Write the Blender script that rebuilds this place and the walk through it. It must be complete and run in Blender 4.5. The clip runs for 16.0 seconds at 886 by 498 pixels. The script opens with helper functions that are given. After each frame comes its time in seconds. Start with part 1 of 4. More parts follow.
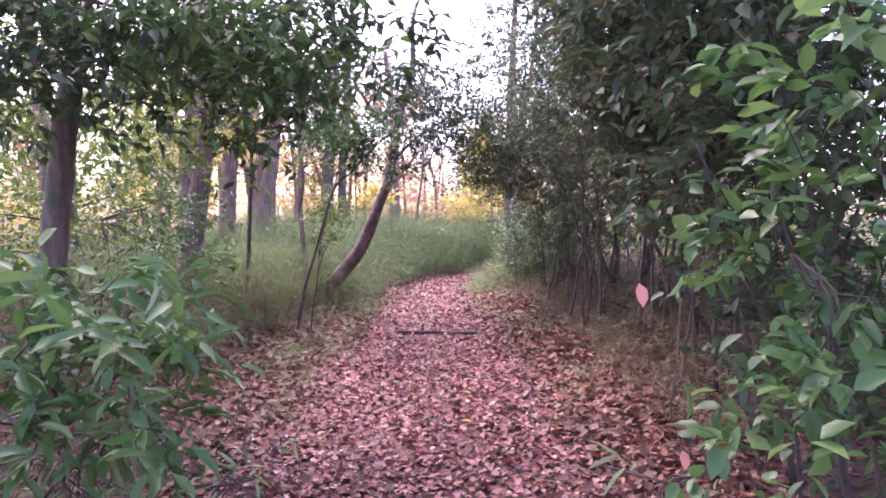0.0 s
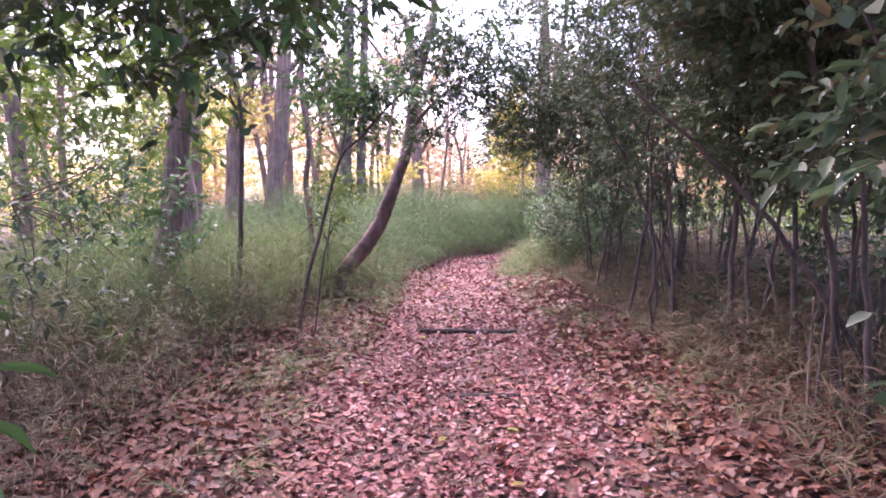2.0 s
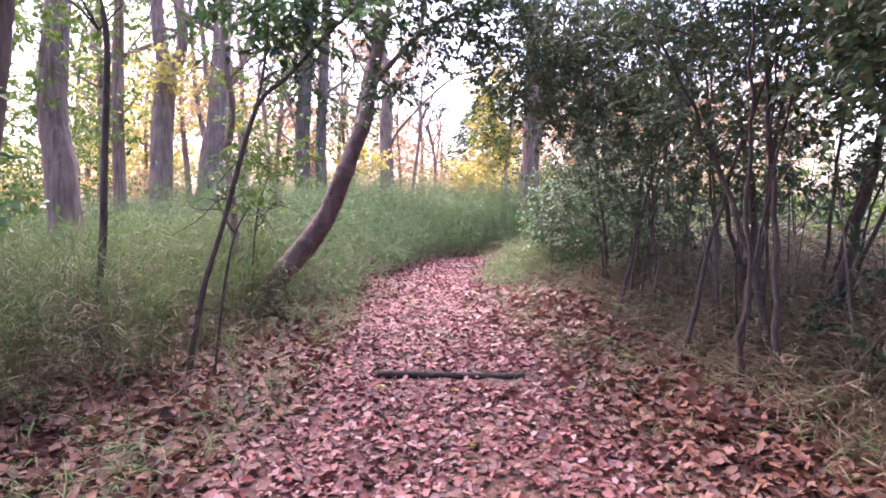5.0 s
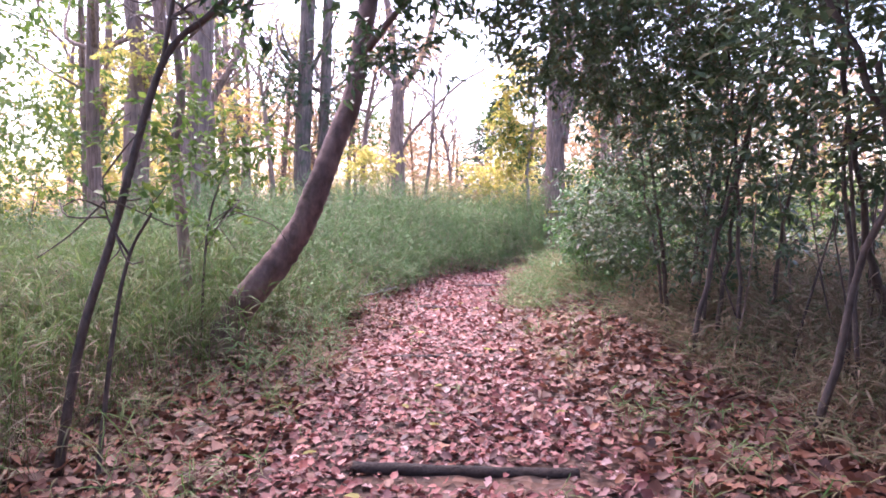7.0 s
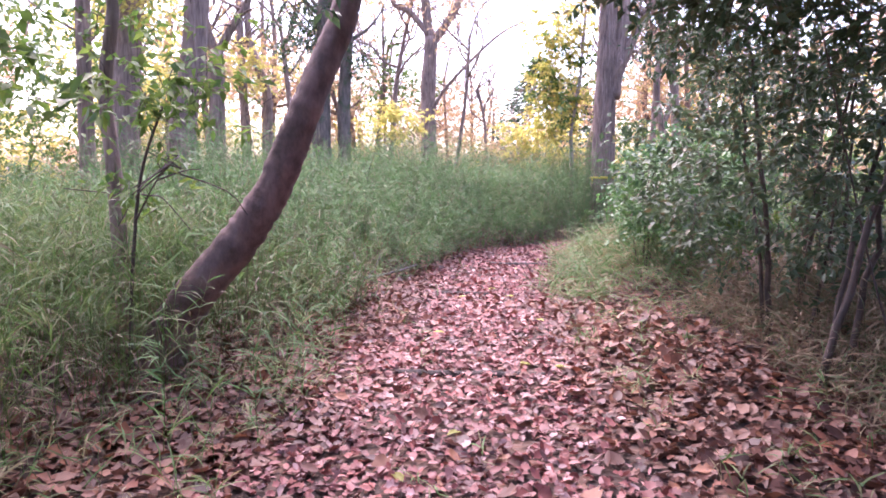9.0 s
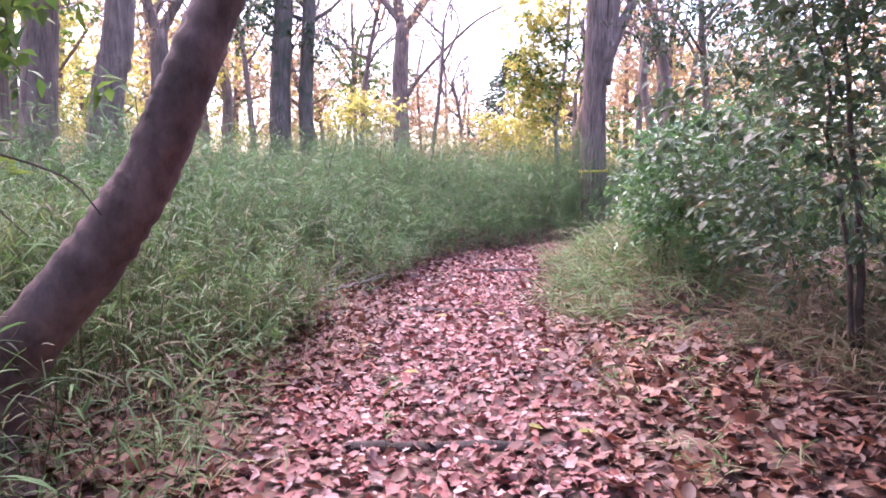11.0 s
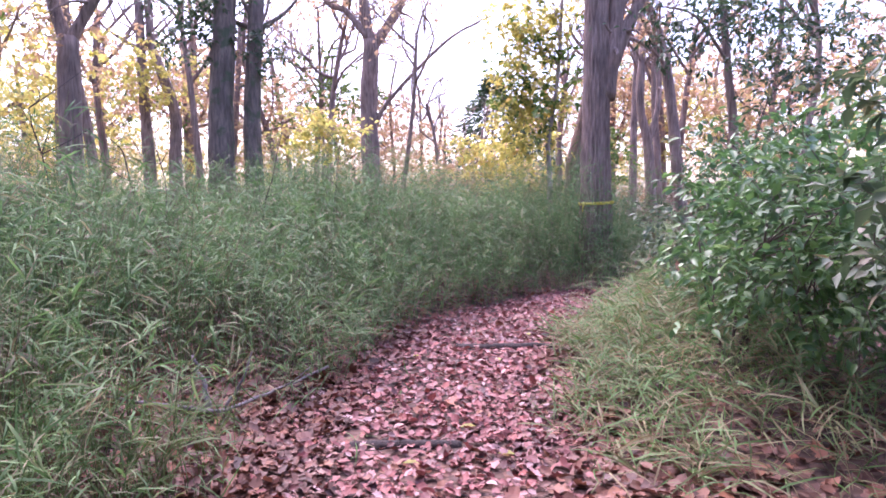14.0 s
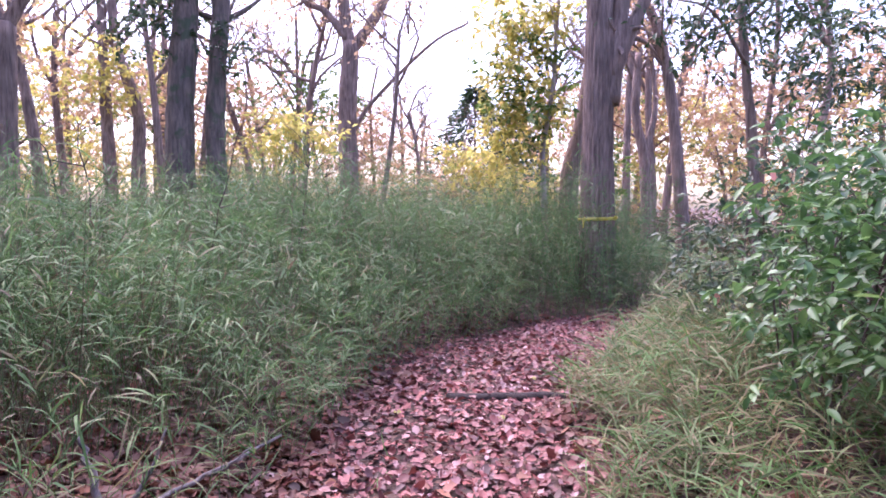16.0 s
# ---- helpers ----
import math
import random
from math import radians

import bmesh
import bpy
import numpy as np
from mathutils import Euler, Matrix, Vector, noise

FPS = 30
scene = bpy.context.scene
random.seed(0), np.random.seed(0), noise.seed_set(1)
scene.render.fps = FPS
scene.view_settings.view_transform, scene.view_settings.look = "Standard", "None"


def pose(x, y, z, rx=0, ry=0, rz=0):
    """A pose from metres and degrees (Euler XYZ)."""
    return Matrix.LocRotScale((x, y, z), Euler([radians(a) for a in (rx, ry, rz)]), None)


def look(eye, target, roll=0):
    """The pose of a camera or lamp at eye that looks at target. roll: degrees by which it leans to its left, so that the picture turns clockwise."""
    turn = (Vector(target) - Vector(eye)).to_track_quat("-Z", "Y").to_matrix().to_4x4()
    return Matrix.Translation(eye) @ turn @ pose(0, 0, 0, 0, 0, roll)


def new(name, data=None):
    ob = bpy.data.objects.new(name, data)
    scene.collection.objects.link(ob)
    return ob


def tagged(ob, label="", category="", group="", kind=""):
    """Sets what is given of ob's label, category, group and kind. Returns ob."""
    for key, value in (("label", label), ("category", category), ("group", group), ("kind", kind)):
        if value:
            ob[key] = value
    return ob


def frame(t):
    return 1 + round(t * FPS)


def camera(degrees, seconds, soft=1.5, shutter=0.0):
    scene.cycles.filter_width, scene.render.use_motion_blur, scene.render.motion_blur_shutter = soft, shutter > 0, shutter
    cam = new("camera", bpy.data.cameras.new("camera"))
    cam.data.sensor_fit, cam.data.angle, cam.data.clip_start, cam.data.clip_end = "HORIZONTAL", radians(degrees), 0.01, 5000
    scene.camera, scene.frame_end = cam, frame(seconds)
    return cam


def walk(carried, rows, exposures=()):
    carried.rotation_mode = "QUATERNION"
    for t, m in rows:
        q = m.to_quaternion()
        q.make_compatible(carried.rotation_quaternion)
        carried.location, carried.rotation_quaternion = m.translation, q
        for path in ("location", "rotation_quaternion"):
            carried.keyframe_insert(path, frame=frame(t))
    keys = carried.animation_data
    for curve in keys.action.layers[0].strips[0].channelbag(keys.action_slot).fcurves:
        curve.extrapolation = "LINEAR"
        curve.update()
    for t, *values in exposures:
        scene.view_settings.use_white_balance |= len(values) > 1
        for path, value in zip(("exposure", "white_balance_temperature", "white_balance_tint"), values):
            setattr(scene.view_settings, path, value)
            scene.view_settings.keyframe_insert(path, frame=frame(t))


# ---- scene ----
cam = camera(68.01, 16.0, soft=1.7)
PATH = [
    (0, (0.261, 2.277, 1.773), (0.203, 4.274, 1.680), 0.3),
    (0.5, (0.282, 2.714, 1.776), (0.171, 4.708, 1.661), 0.8),
    (1, (0.201, 3.165, 1.780), (0.114, 5.159, 1.644), -0.1),
    (1.5, (0.189, 3.624, 1.752), (0.083, 5.619, 1.665), -0.5),
    (2, (0.147, 4.074, 1.761), (0.010, 6.062, 1.593), -0.7),
    (2.5, (0.066, 4.593, 1.747), (0.036, 6.591, 1.666), -0.5),
    (3, (0.089, 5.055, 1.670), (-0.010, 7.050, 1.566), 0.2),
    (3.5, (0.094, 5.513, 1.617), (-0.021, 7.501, 1.427), 0.7),
    (4, (0.057, 5.953, 1.586), (-0.045, 7.947, 1.473), -0.8),
    (4.2, (0.025, 6.137, 1.581), (-0.048, 8.128, 1.413), -0.4),
    (6.3, (-0.070, 8.140, 1.421), (-0.110, 10.135, 1.289), 0.4),
    (6.5, (-0.046, 8.333, 1.460), (-0.107, 10.328, 1.334), -0.5),
    (7, (-0.050, 8.793, 1.458), (-0.149, 10.786, 1.323), -0.2),
    (7.5, (-0.060, 9.259, 1.464), (-0.164, 11.246, 1.261), -0.3),
    (8, (0.014, 9.687, 1.459), (-0.205, 11.670, 1.308), 0.1),
    (8.5, (-0.013, 10.094, 1.421), (-0.281, 12.066, 1.226), 0.1),
    (9, (-0.066, 10.504, 1.442), (-0.268, 12.479, 1.198), 0.6),
    (9.2, (-0.056, 10.673, 1.426), (-0.252, 12.650, 1.192), 0.6),
    (11.3, (-0.220, 12.200, 1.330), (-0.342, 14.180, 1.077), 0.3),
    (11.5, (-0.227, 12.354, 1.348), (-0.381, 14.325, 1.040), 0.0),
    (12, (-0.270, 12.783, 1.364), (-0.419, 14.759, 1.089), 0.8),
    (12.5, (-0.285, 13.183, 1.451), (-0.394, 15.159, 1.162), 0.1),
    (13, (-0.247, 13.597, 1.463), (-0.420, 15.582, 1.292), 0.3),
    (13.5, (-0.249, 13.950, 1.429), (-0.391, 15.933, 1.213), 0.3),
    (14, (-0.297, 14.314, 1.441), (-0.354, 16.306, 1.274), -0.2),
    (14.5, (-0.290, 14.623, 1.463), (-0.456, 16.613, 1.362), -1.1),
    (15, (-0.307, 14.913, 1.435), (-0.452, 16.903, 1.299), -0.1),
    (15.5, (-0.384, 15.253, 1.442), (-0.435, 17.251, 1.354), 0.4),
    (16, (-0.405, 15.489, 1.459), (-0.399, 17.485, 1.326), 0.5),
]
walk(cam, [(t, look(eye, target, roll)) for t, eye, target, roll in PATH],
     exposures=[(0, 2.57, 6150, 46), (2.0, 2.6, 6200, 46), (4.0, 2.6, 6150, 40), (8.0, 2.62, 6050, 36), (12.0, 2.44, 5850, 40), (16, 2.15, 5750, 42)])

# ---- daylight ----
world = bpy.data.worlds.new("overcast_sky")
scene.world = world
world.use_nodes = True
wn, wl = world.node_tree.nodes, world.node_tree.links
sky = wn.new("ShaderNodeTexSky")
sky.sky_type = "NISHITA"
sky.sun_disc = False
sky.sun_elevation, sky.sun_rotation = radians(56), radians(-30)
sky.air_density, sky.dust_density, sky.ozone_density = 1.0, 3.2, 0.8
wn["Background"].inputs["Strength"].default_value = 0.15
wl.new(sky.outputs["Color"], wn["Background"].inputs["Color"])
sun = new("sun", bpy.data.lights.new("sun", "SUN"))
sun.data.energy, sun.data.angle, sun.data.color = 1.5, radians(60), (1.0, 0.92, 0.84)
sun.matrix_world = look((-8, 14, 24), (0, 0, 0))

# ---- materials ----


def nodes_of(name):
    m = bpy.data.materials.new(name)
    m.use_nodes = True
    return m, m.node_tree.nodes, m.node_tree.links, m.node_tree.nodes["Principled BSDF"]


def ramp(ns, stops):
    r = ns.new("ShaderNodeValToRGB")
    e = r.color_ramp.elements
    while len(e) < len(stops):
        e.new(0.5)
    for el, (p, c) in zip(e, stops):
        el.position, el.color = p, (*c, 1)
    return r


def leaf_material(name, colours, rough=0.45, through_light=0.3, spots=(0.12, 0.07, 0.03), spot_amount=0.15):
    """Leaves: a colour for each leaf, blotches, and some light that passes through."""
    m, ns, ln, bsdf = nodes_of(name)
    geo = ns.new("ShaderNodeNewGeometry")
    r = ramp(ns, [(i / max(1, len(colours) - 1), c) for i, c in enumerate(colours)])
    ln.new(geo.outputs["Random Per Island"], r.inputs["Fac"])
    tc = ns.new("ShaderNodeTexCoord")
    n1 = ns.new("ShaderNodeTexNoise")
    n1.inputs["Scale"].default_value, n1.inputs["Detail"].default_value = 60, 3
    ln.new(tc.outputs["Object"], n1.inputs["Vector"])
    n2 = ns.new("ShaderNodeTexNoise")
    n2.inputs["Scale"].default_value = 1.7
    ln.new(tc.outputs["Object"], n2.inputs["Vector"])
    mul = ns.new("ShaderNodeMix")
    mul.data_type, mul.blend_type = "RGBA", "MULTIPLY"
    mul.inputs["Factor"].default_value = 0.5
    big = ramp(ns, [(0.3, (0.55, 0.55, 0.5)), (0.7, (1.25, 1.2, 1.1))])
    ln.new(n2.outputs["Fac"], big.inputs["Fac"])
    ln.new(r.outputs["Color"], mul.inputs["A"])
    ln.new(big.outputs["Color"], mul.inputs["B"])
    mix = ns.new("ShaderNodeMix")
    mix.data_type = "RGBA"
    sp = ramp(ns, [(0.55, (0, 0, 0)), (0.75, (spot_amount,) * 3)])
    ln.new(n1.outputs["Fac"], sp.inputs["Fac"])
    ln.new(sp.outputs["Color"], mix.inputs["Factor"])
    ln.new(mul.outputs["Result"], mix.inputs["A"])
    mix.inputs["B"].default_value = (*spots, 1)
    ln.new(mix.outputs["Result"], bsdf.inputs["Base Color"])
    bsdf.inputs["Roughness"].default_value = rough
    tr = ns.new("ShaderNodeBsdfTranslucent")
    ln.new(mix.outputs["Result"], tr.inputs["Color"])
    ms = ns.new("ShaderNodeMixShader")
    ms.inputs["Fac"].default_value = through_light
    ln.new(bsdf.outputs["BSDF"], ms.inputs[1])
    ln.new(tr.outputs["BSDF"], ms.inputs[2])
    ln.new(ms.outputs["Shader"], ns["Material Output"].inputs["Surface"])
    return m


def bark_material(name, dark, light, stretch=0.12, scale=14, bump=0.6, moss=None):
    m, ns, ln, bsdf = nodes_of(name)
    tc = ns.new("ShaderNodeTexCoord")
    mp = ns.new("ShaderNodeMapping")
    mp.inputs["Scale"].default_value = (1, 1, stretch)
    ln.new(tc.outputs["Object"], mp.inputs["Vector"])
    a = ns.new("ShaderNodeTexNoise")
    a.inputs["Scale"].default_value, a.inputs["Detail"].default_value, a.inputs["Roughness"].default_value = scale, 8, 0.65
    ln.new(mp.outputs["Vector"], a.inputs["Vector"])
    b = ns.new("ShaderNodeTexNoise")
    b.inputs["Scale"].default_value, b.inputs["Detail"].default_value = 2.2, 4
    ln.new(tc.outputs["Object"], b.inputs["Vector"])
    ra = ramp(ns, [(0.32, dark), (0.68, light)])
    ln.new(a.outputs["Fac"], ra.inputs["Fac"])
    rb = ramp(ns, [(0.35, (0.6, 0.6, 0.58)), (0.7, (1.2, 1.15, 1.1))])
    ln.new(b.outputs["Fac"], rb.inputs["Fac"])
    mul = ns.new("ShaderNodeMix")
    mul.data_type, mul.blend_type = "RGBA", "MULTIPLY"
    mul.inputs["Factor"].default_value = 0.8
    ln.new(ra.outputs["Color"], mul.inputs["A"])
    ln.new(rb.outputs["Color"], mul.inputs["B"])
    last = mul.outputs["Result"]
    if moss:
        c = ns.new("ShaderNodeTexNoise")
        c.inputs["Scale"].default_value, c.inputs["Detail"].default_value = 5, 6
        ln.new(tc.outputs["Object"], c.inputs["Vector"])
        rc = ramp(ns, [(0.52, (0, 0, 0)), (0.62, (0.8, 0.8, 0.8))])
        ln.new(c.outputs["Fac"], rc.inputs["Fac"])
        mx = ns.new("ShaderNodeMix")
        mx.data_type = "RGBA"
        ln.new(rc.outputs["Color"], mx.inputs["Factor"])
        ln.new(last, mx.inputs["A"])
        mx.inputs["B"].default_value = (*moss, 1)
        last = mx.outputs["Result"]
    ln.new(last, bsdf.inputs["Base Color"])
    bsdf.inputs["Roughness"].default_value = 0.85
    bp = ns.new("ShaderNodeBump")
    bp.inputs["Strength"].default_value, bp.inputs["Distance"].default_value = bump, 0.02
    ln.new(a.outputs["Fac"], bp.inputs["Height"])
    ln.new(bp.outputs["Normal"], bsdf.inputs["Normal"])
    return m


def soil_material():
    m, ns, ln, bsdf = nodes_of("forest_soil")
    tc = ns.new("ShaderNodeTexCoord")
    a = ns.new("ShaderNodeTexVoronoi")
    a.inputs["Scale"].default_value = 16
    ln.new(tc.outputs["Object"], a.inputs["Vector"])
    b = ns.new("ShaderNodeTexNoise")
    b.inputs["Scale"].default_value, b.inputs["Detail"].default_value = 0.9, 8
    ln.new(tc.outputs["Object"], b.inputs["Vector"])
    ra = ramp(ns, [(0.0, (0.03, 0.018, 0.014)), (0.5, (0.09, 0.05, 0.038)), (1.0, (0.19, 0.10, 0.075))])
    ln.new(a.outputs["Color"], ra.inputs["Fac"])
    rb = ramp(ns, [(0.35, (0.55, 0.55, 0.5)), (0.65, (1.15, 1.1, 1.0))])
    ln.new(b.outputs["Fac"], rb.inputs["Fac"])
    mul = ns.new("ShaderNodeMix")
    mul.data_type, mul.blend_type = "RGBA", "MULTIPLY"
    mul.inputs["Factor"].default_value = 1
    ln.new(ra.outputs["Color"], mul.inputs["A"])
    ln.new(rb.outputs["Color"], mul.inputs["B"])
    ln.new(mul.outputs["Result"], bsdf.inputs["Base Color"])
    bsdf.inputs["Roughness"].default_value = 0.95
    bp = ns.new("ShaderNodeBump")
    bp.inputs["Strength"].default_value, bp.inputs["Distance"].default_value = 0.8, 0.03
    ln.new(a.outputs["Distance"], bp.inputs["Height"])
    ln.new(bp.outputs["Normal"], bsdf.inputs["Normal"])
    return m


SOIL = soil_material()
LITTER = leaf_material("fallen_leaves", [(0.12, 0.031, 0.028), (0.28, 0.088, 0.082), (0.155, 0.041, 0.037), (0.34, 0.13, 0.12), (0.28, 0.066, 0.05),
                                        (0.43, 0.22, 0.205), (0.05, 0.017, 0.016), (0.28, 0.086, 0.08), (0.19, 0.059, 0.055), (0.075, 0.024, 0.022), (0.47, 0.29, 0.29), (0.18, 0.046, 0.04)], 0.6, 0.12, (0.05, 0.022, 0.018), 0.4)
LITTER_BROWN = leaf_material("brown_fallen_leaves", [(0.07, 0.028, 0.02), (0.20, 0.085, 0.06), (0.11, 0.045, 0.032), (0.27, 0.135, 0.10), (0.22, 0.075, 0.045),
                                                    (0.05, 0.022, 0.016), (0.16, 0.072, 0.052), (0.29, 0.115, 0.06), (0.09, 0.04, 0.03)], 0.6, 0.15, (0.04, 0.022, 0.016), 0.4)
DRY = leaf_material("dry_grass", [(0.13, 0.10, 0.06), (0.20, 0.15, 0.095), (0.085, 0.10, 0.045), (0.29, 0.225, 0.15)], 0.7, 0.25)
# greener than DRY, and brighter: light on the grass front is put into the colour
STRAW = leaf_material("lit_straw_and_green_stalks", [(0.17, 0.115, 0.075), (0.27, 0.19, 0.125), (0.09, 0.13, 0.05), (0.34, 0.26, 0.17), (0.22, 0.13, 0.085), (0.12, 0.16, 0.065)], 0.7, 0.3)
SASA = leaf_material("bamboo_grass_blades", [(0.06, 0.135, 0.042), (0.105, 0.21, 0.07), (0.16, 0.28, 0.095), (0.07, 0.155, 0.052), (0.12, 0.235, 0.068), (0.20, 0.29, 0.12), (0.30, 0.26, 0.15)], 0.66, 0.4, (0.2, 0.18, 0.09), 0.15)
EDGE = leaf_material("edge_grass_blades", [(0.065, 0.155, 0.04), (0.105, 0.215, 0.055), (0.15, 0.245, 0.085), (0.22, 0.22, 0.10), (0.29, 0.23, 0.13), (0.05, 0.11, 0.03)], 0.66, 0.38)
# paler than the near blades: distance haze is put into the far grass colour
MEADOW = leaf_material("pale_and_hazed_grass_blades", [(0.10, 0.19, 0.07), (0.15, 0.26, 0.10), (0.21, 0.31, 0.14), (0.30, 0.31, 0.19), (0.13, 0.23, 0.10)], 0.66, 0.42, (0.3, 0.25, 0.15), 0.3)
GLOSSY = leaf_material("evergreen_leaves", [(0.045, 0.08, 0.04), (0.075, 0.125, 0.06), (0.055, 0.10, 0.05), (0.11, 0.165, 0.075), (0.065, 0.11, 0.055), (0.17, 0.14, 0.07)], 0.5, 0.35)
BROAD = leaf_material("broad_green_leaves", [(0.055, 0.13, 0.04), (0.10, 0.21, 0.06), (0.07, 0.165, 0.06), (0.155, 0.27, 0.08)], 0.4, 0.38)
FINE = leaf_material("fine_wild_grass_blades", [(0.06, 0.125, 0.03), (0.10, 0.19, 0.047), (0.145, 0.245, 0.065), (0.20, 0.225, 0.09), (0.08, 0.16, 0.042), (0.25, 0.215, 0.12)], 0.66, 0.42, (0.2, 0.18, 0.09), 0.15)
DARKLEAF = leaf_material("dark_canopy_leaves", [(0.03, 0.06, 0.028), (0.05, 0.095, 0.042), (0.07, 0.12, 0.05)], 0.42, 0.35)
GREEN = leaf_material("canopy_leaves", [(0.07, 0.14, 0.03), (0.12, 0.20, 0.04), (0.18, 0.25, 0.05)], 0.5, 0.45)
YELLOW = leaf_material("yellow_autumn_leaves", [(0.58, 0.50, 0.12), (0.64, 0.56, 0.16), (0.42, 0.46, 0.12), (0.58, 0.42, 0.13)], 0.55, 0.7)
ORANGE = leaf_material("orange_autumn_leaves", [(0.52, 0.30, 0.18), (0.48, 0.32, 0.20), (0.56, 0.38, 0.20), (0.42, 0.36, 0.18)], 0.6, 0.55)
PINK = leaf_material("withered_pink_leaf", [(0.62, 0.25, 0.2), (0.66, 0.3, 0.25)], 0.6, 0.3)
BARK_GREY = bark_material("grey_brown_bark", (0.11, 0.070, 0.055), (0.37, 0.26, 0.215), 0.10, 22, 1.0)
BARK_DARK = bark_material("dark_ivy_bark", (0.075, 0.055, 0.045), (0.23, 0.172, 0.145), 0.15, 18, 0.9, (0.05, 0.075, 0.035))
BARK_LEAN = bark_material("smooth_reddish_bark", (0.078, 0.047, 0.043), (0.26, 0.165, 0.152), 0.6, 9, 0.7)
BARK_PALE = bark_material("pale_smooth_bark", (0.26, 0.21, 0.19), (0.42, 0.36, 0.33), 0.5, 8, 0.3)
TWIG = bark_material("twig_bark", (0.05, 0.035, 0.03), (0.14, 0.10, 0.085), 0.4, 30, 0.4)
DEADWOOD = bark_material("weathered_dead_wood", (0.10, 0.085, 0.085), (0.32, 0.28, 0.28), 0.3, 30, 0.6)
LOGWOOD = bark_material("damp_rotten_log", (0.013, 0.008, 0.007), (0.05, 0.03, 0.026), 1.0, 22, 0.9)
tape, tn, tl, tb = nodes_of("yellow_plastic_tape")
tb.inputs["Base Color"].default_value, tb.inputs["Roughness"].default_value = (0.72, 0.56, 0.05, 1), 0.4
wear = tn.new("ShaderNodeTexNoise")
wear.inputs["Scale"].default_value = 30
wr = ramp(tn, [(0.3, (0.50, 0.38, 0.04)), (0.7, (0.78, 0.62, 0.08))])
tl.new(wear.outputs["Fac"], wr.inputs["Fac"])
tl.new(wr.outputs["Color"], tb.inputs["Base Color"])
TAPE = tape
RED = leaf_material("red_plastic_marker", [(0.6, 0.02, 0.03), (0.6, 0.02, 0.03)], 0.4, 0.0)

# ---- mesh building ----
rng = np.random.default_rng(7)


class Geo:
    """Gathers triangles and quads, then becomes one mesh."""

    def __init__(self):
        self.v, self.f3, self.f4, self.n = [], [], [], 0

    def add(self, v, tris=None, quads=None):
        v = np.asarray(v, float).reshape(-1, 3)
        if tris is not None and len(tris):
            self.f3.append(np.asarray(tris, int).reshape(-1, 3) + self.n)
        if quads is not None and len(quads):
            self.f4.append(np.asarray(quads, int).reshape(-1, 4) + self.n)
        self.v.append(v)
        self.n += len(v)

    def mesh(self, name, base=(0, 0, 0), smooth=True):
        v = np.concatenate(self.v) - np.array(base)
        t = np.concatenate(self.f3) if self.f3 else np.zeros((0, 3), int)
        q = np.concatenate(self.f4) if self.f4 else np.zeros((0, 4), int)
        me = bpy.data.meshes.new(name)
        me.vertices.add(len(v))
        me.vertices.foreach_set("co", v.ravel())
        loops = np.concatenate([t.ravel(), q.ravel()])
        me.loops.add(len(loops))
        me.loops.foreach_set("vertex_index", loops)
        me.polygons.add(len(t) + len(q))
        start = np.concatenate([np.arange(len(t)) * 3, len(t) * 3 + np.arange(len(q)) * 4])
        me.polygons.foreach_set("loop_start", start)
        me.polygons.foreach_set("use_smooth", np.full(len(t) + len(q), smooth))
        me.update(calc_edges=True)
        me.validate()
        return me


def part(name, geo, material, parent=None, label="", base=None, smooth=True):
    at = base if base is not None else ((0, 0, 0) if parent is None else tuple(parent.location))
    ob = new(name, geo.mesh(name, at, smooth))
    ob.data.materials.append(material)
    if parent is not None:
        ob.parent = parent
    else:
        ob.location = at
    if label:
        tagged(ob, label)
    return ob


def root(name, base, label, category, group=""):
    ob = new(name)
    ob.location = base
    ob.empty_display_size = 0.2
    return tagged(ob, label, category, group)


def unit(a):
    return a / np.maximum(np.linalg.norm(a, axis=-1, keepdims=True), 1e-9)


# outlines of a leaf along its length (u), across (v) and up (w)
BROAD_LEAF = (np.array([(0, 0, 0), (0.3, 0.42, 0.09), (0.33, 0, 0), (0.3, -0.42, 0.09), (0.68, 0.36, 0.07), (0.68, 0, -0.03), (0.68, -0.36, 0.07), (1, 0, -0.12)]),
              [(0, 2, 1), (0, 3, 2), (1, 2, 5), (1, 5, 4), (2, 3, 6), (2, 6, 5), (4, 5, 7), (5, 6, 7)])
SMALL_LEAF = (np.array([(0, 0, 0), (0.45, 0.5, 0.1), (0.5, 0, -0.02), (0.45, -0.5, 0.1), (1, 0, -0.1)]),
              [(0, 2, 1), (0, 3, 2), (1, 2, 4), (2, 3, 4)])
LOBED_LEAF = (np.array([(0, 0, 0), (0.2, 0.22, 0.05), (0.38, 0.5, 0.12), (0.5, 0.3, 0.02), (0.68, 0.46, 0.13), (0.86, 0.2, -0.04), (1, 0.03, -0.1), (0.8, -0.3, 0.06), (0.6, -0.34, -0.02), (0.45, -0.52, 0.1), (0.22, -0.2, 0.05), (0.5, 0, -0.03)]),
              [(11, i, i + 1) for i in range(0, 10)] + [(11, 10, 0)])
BLADE = (np.array([(0, 0.2, 0), (0, -0.2, 0), (0.35, 0.5, 0.02), (0.35, -0.5, 0.02), (0.72, 0.36, -0.06), (0.72, -0.36, -0.06), (1, 0, -0.2)]),
         [(0, 1, 3), (0, 3, 2), (2, 3, 5), (2, 5, 4), (4, 5, 6)])


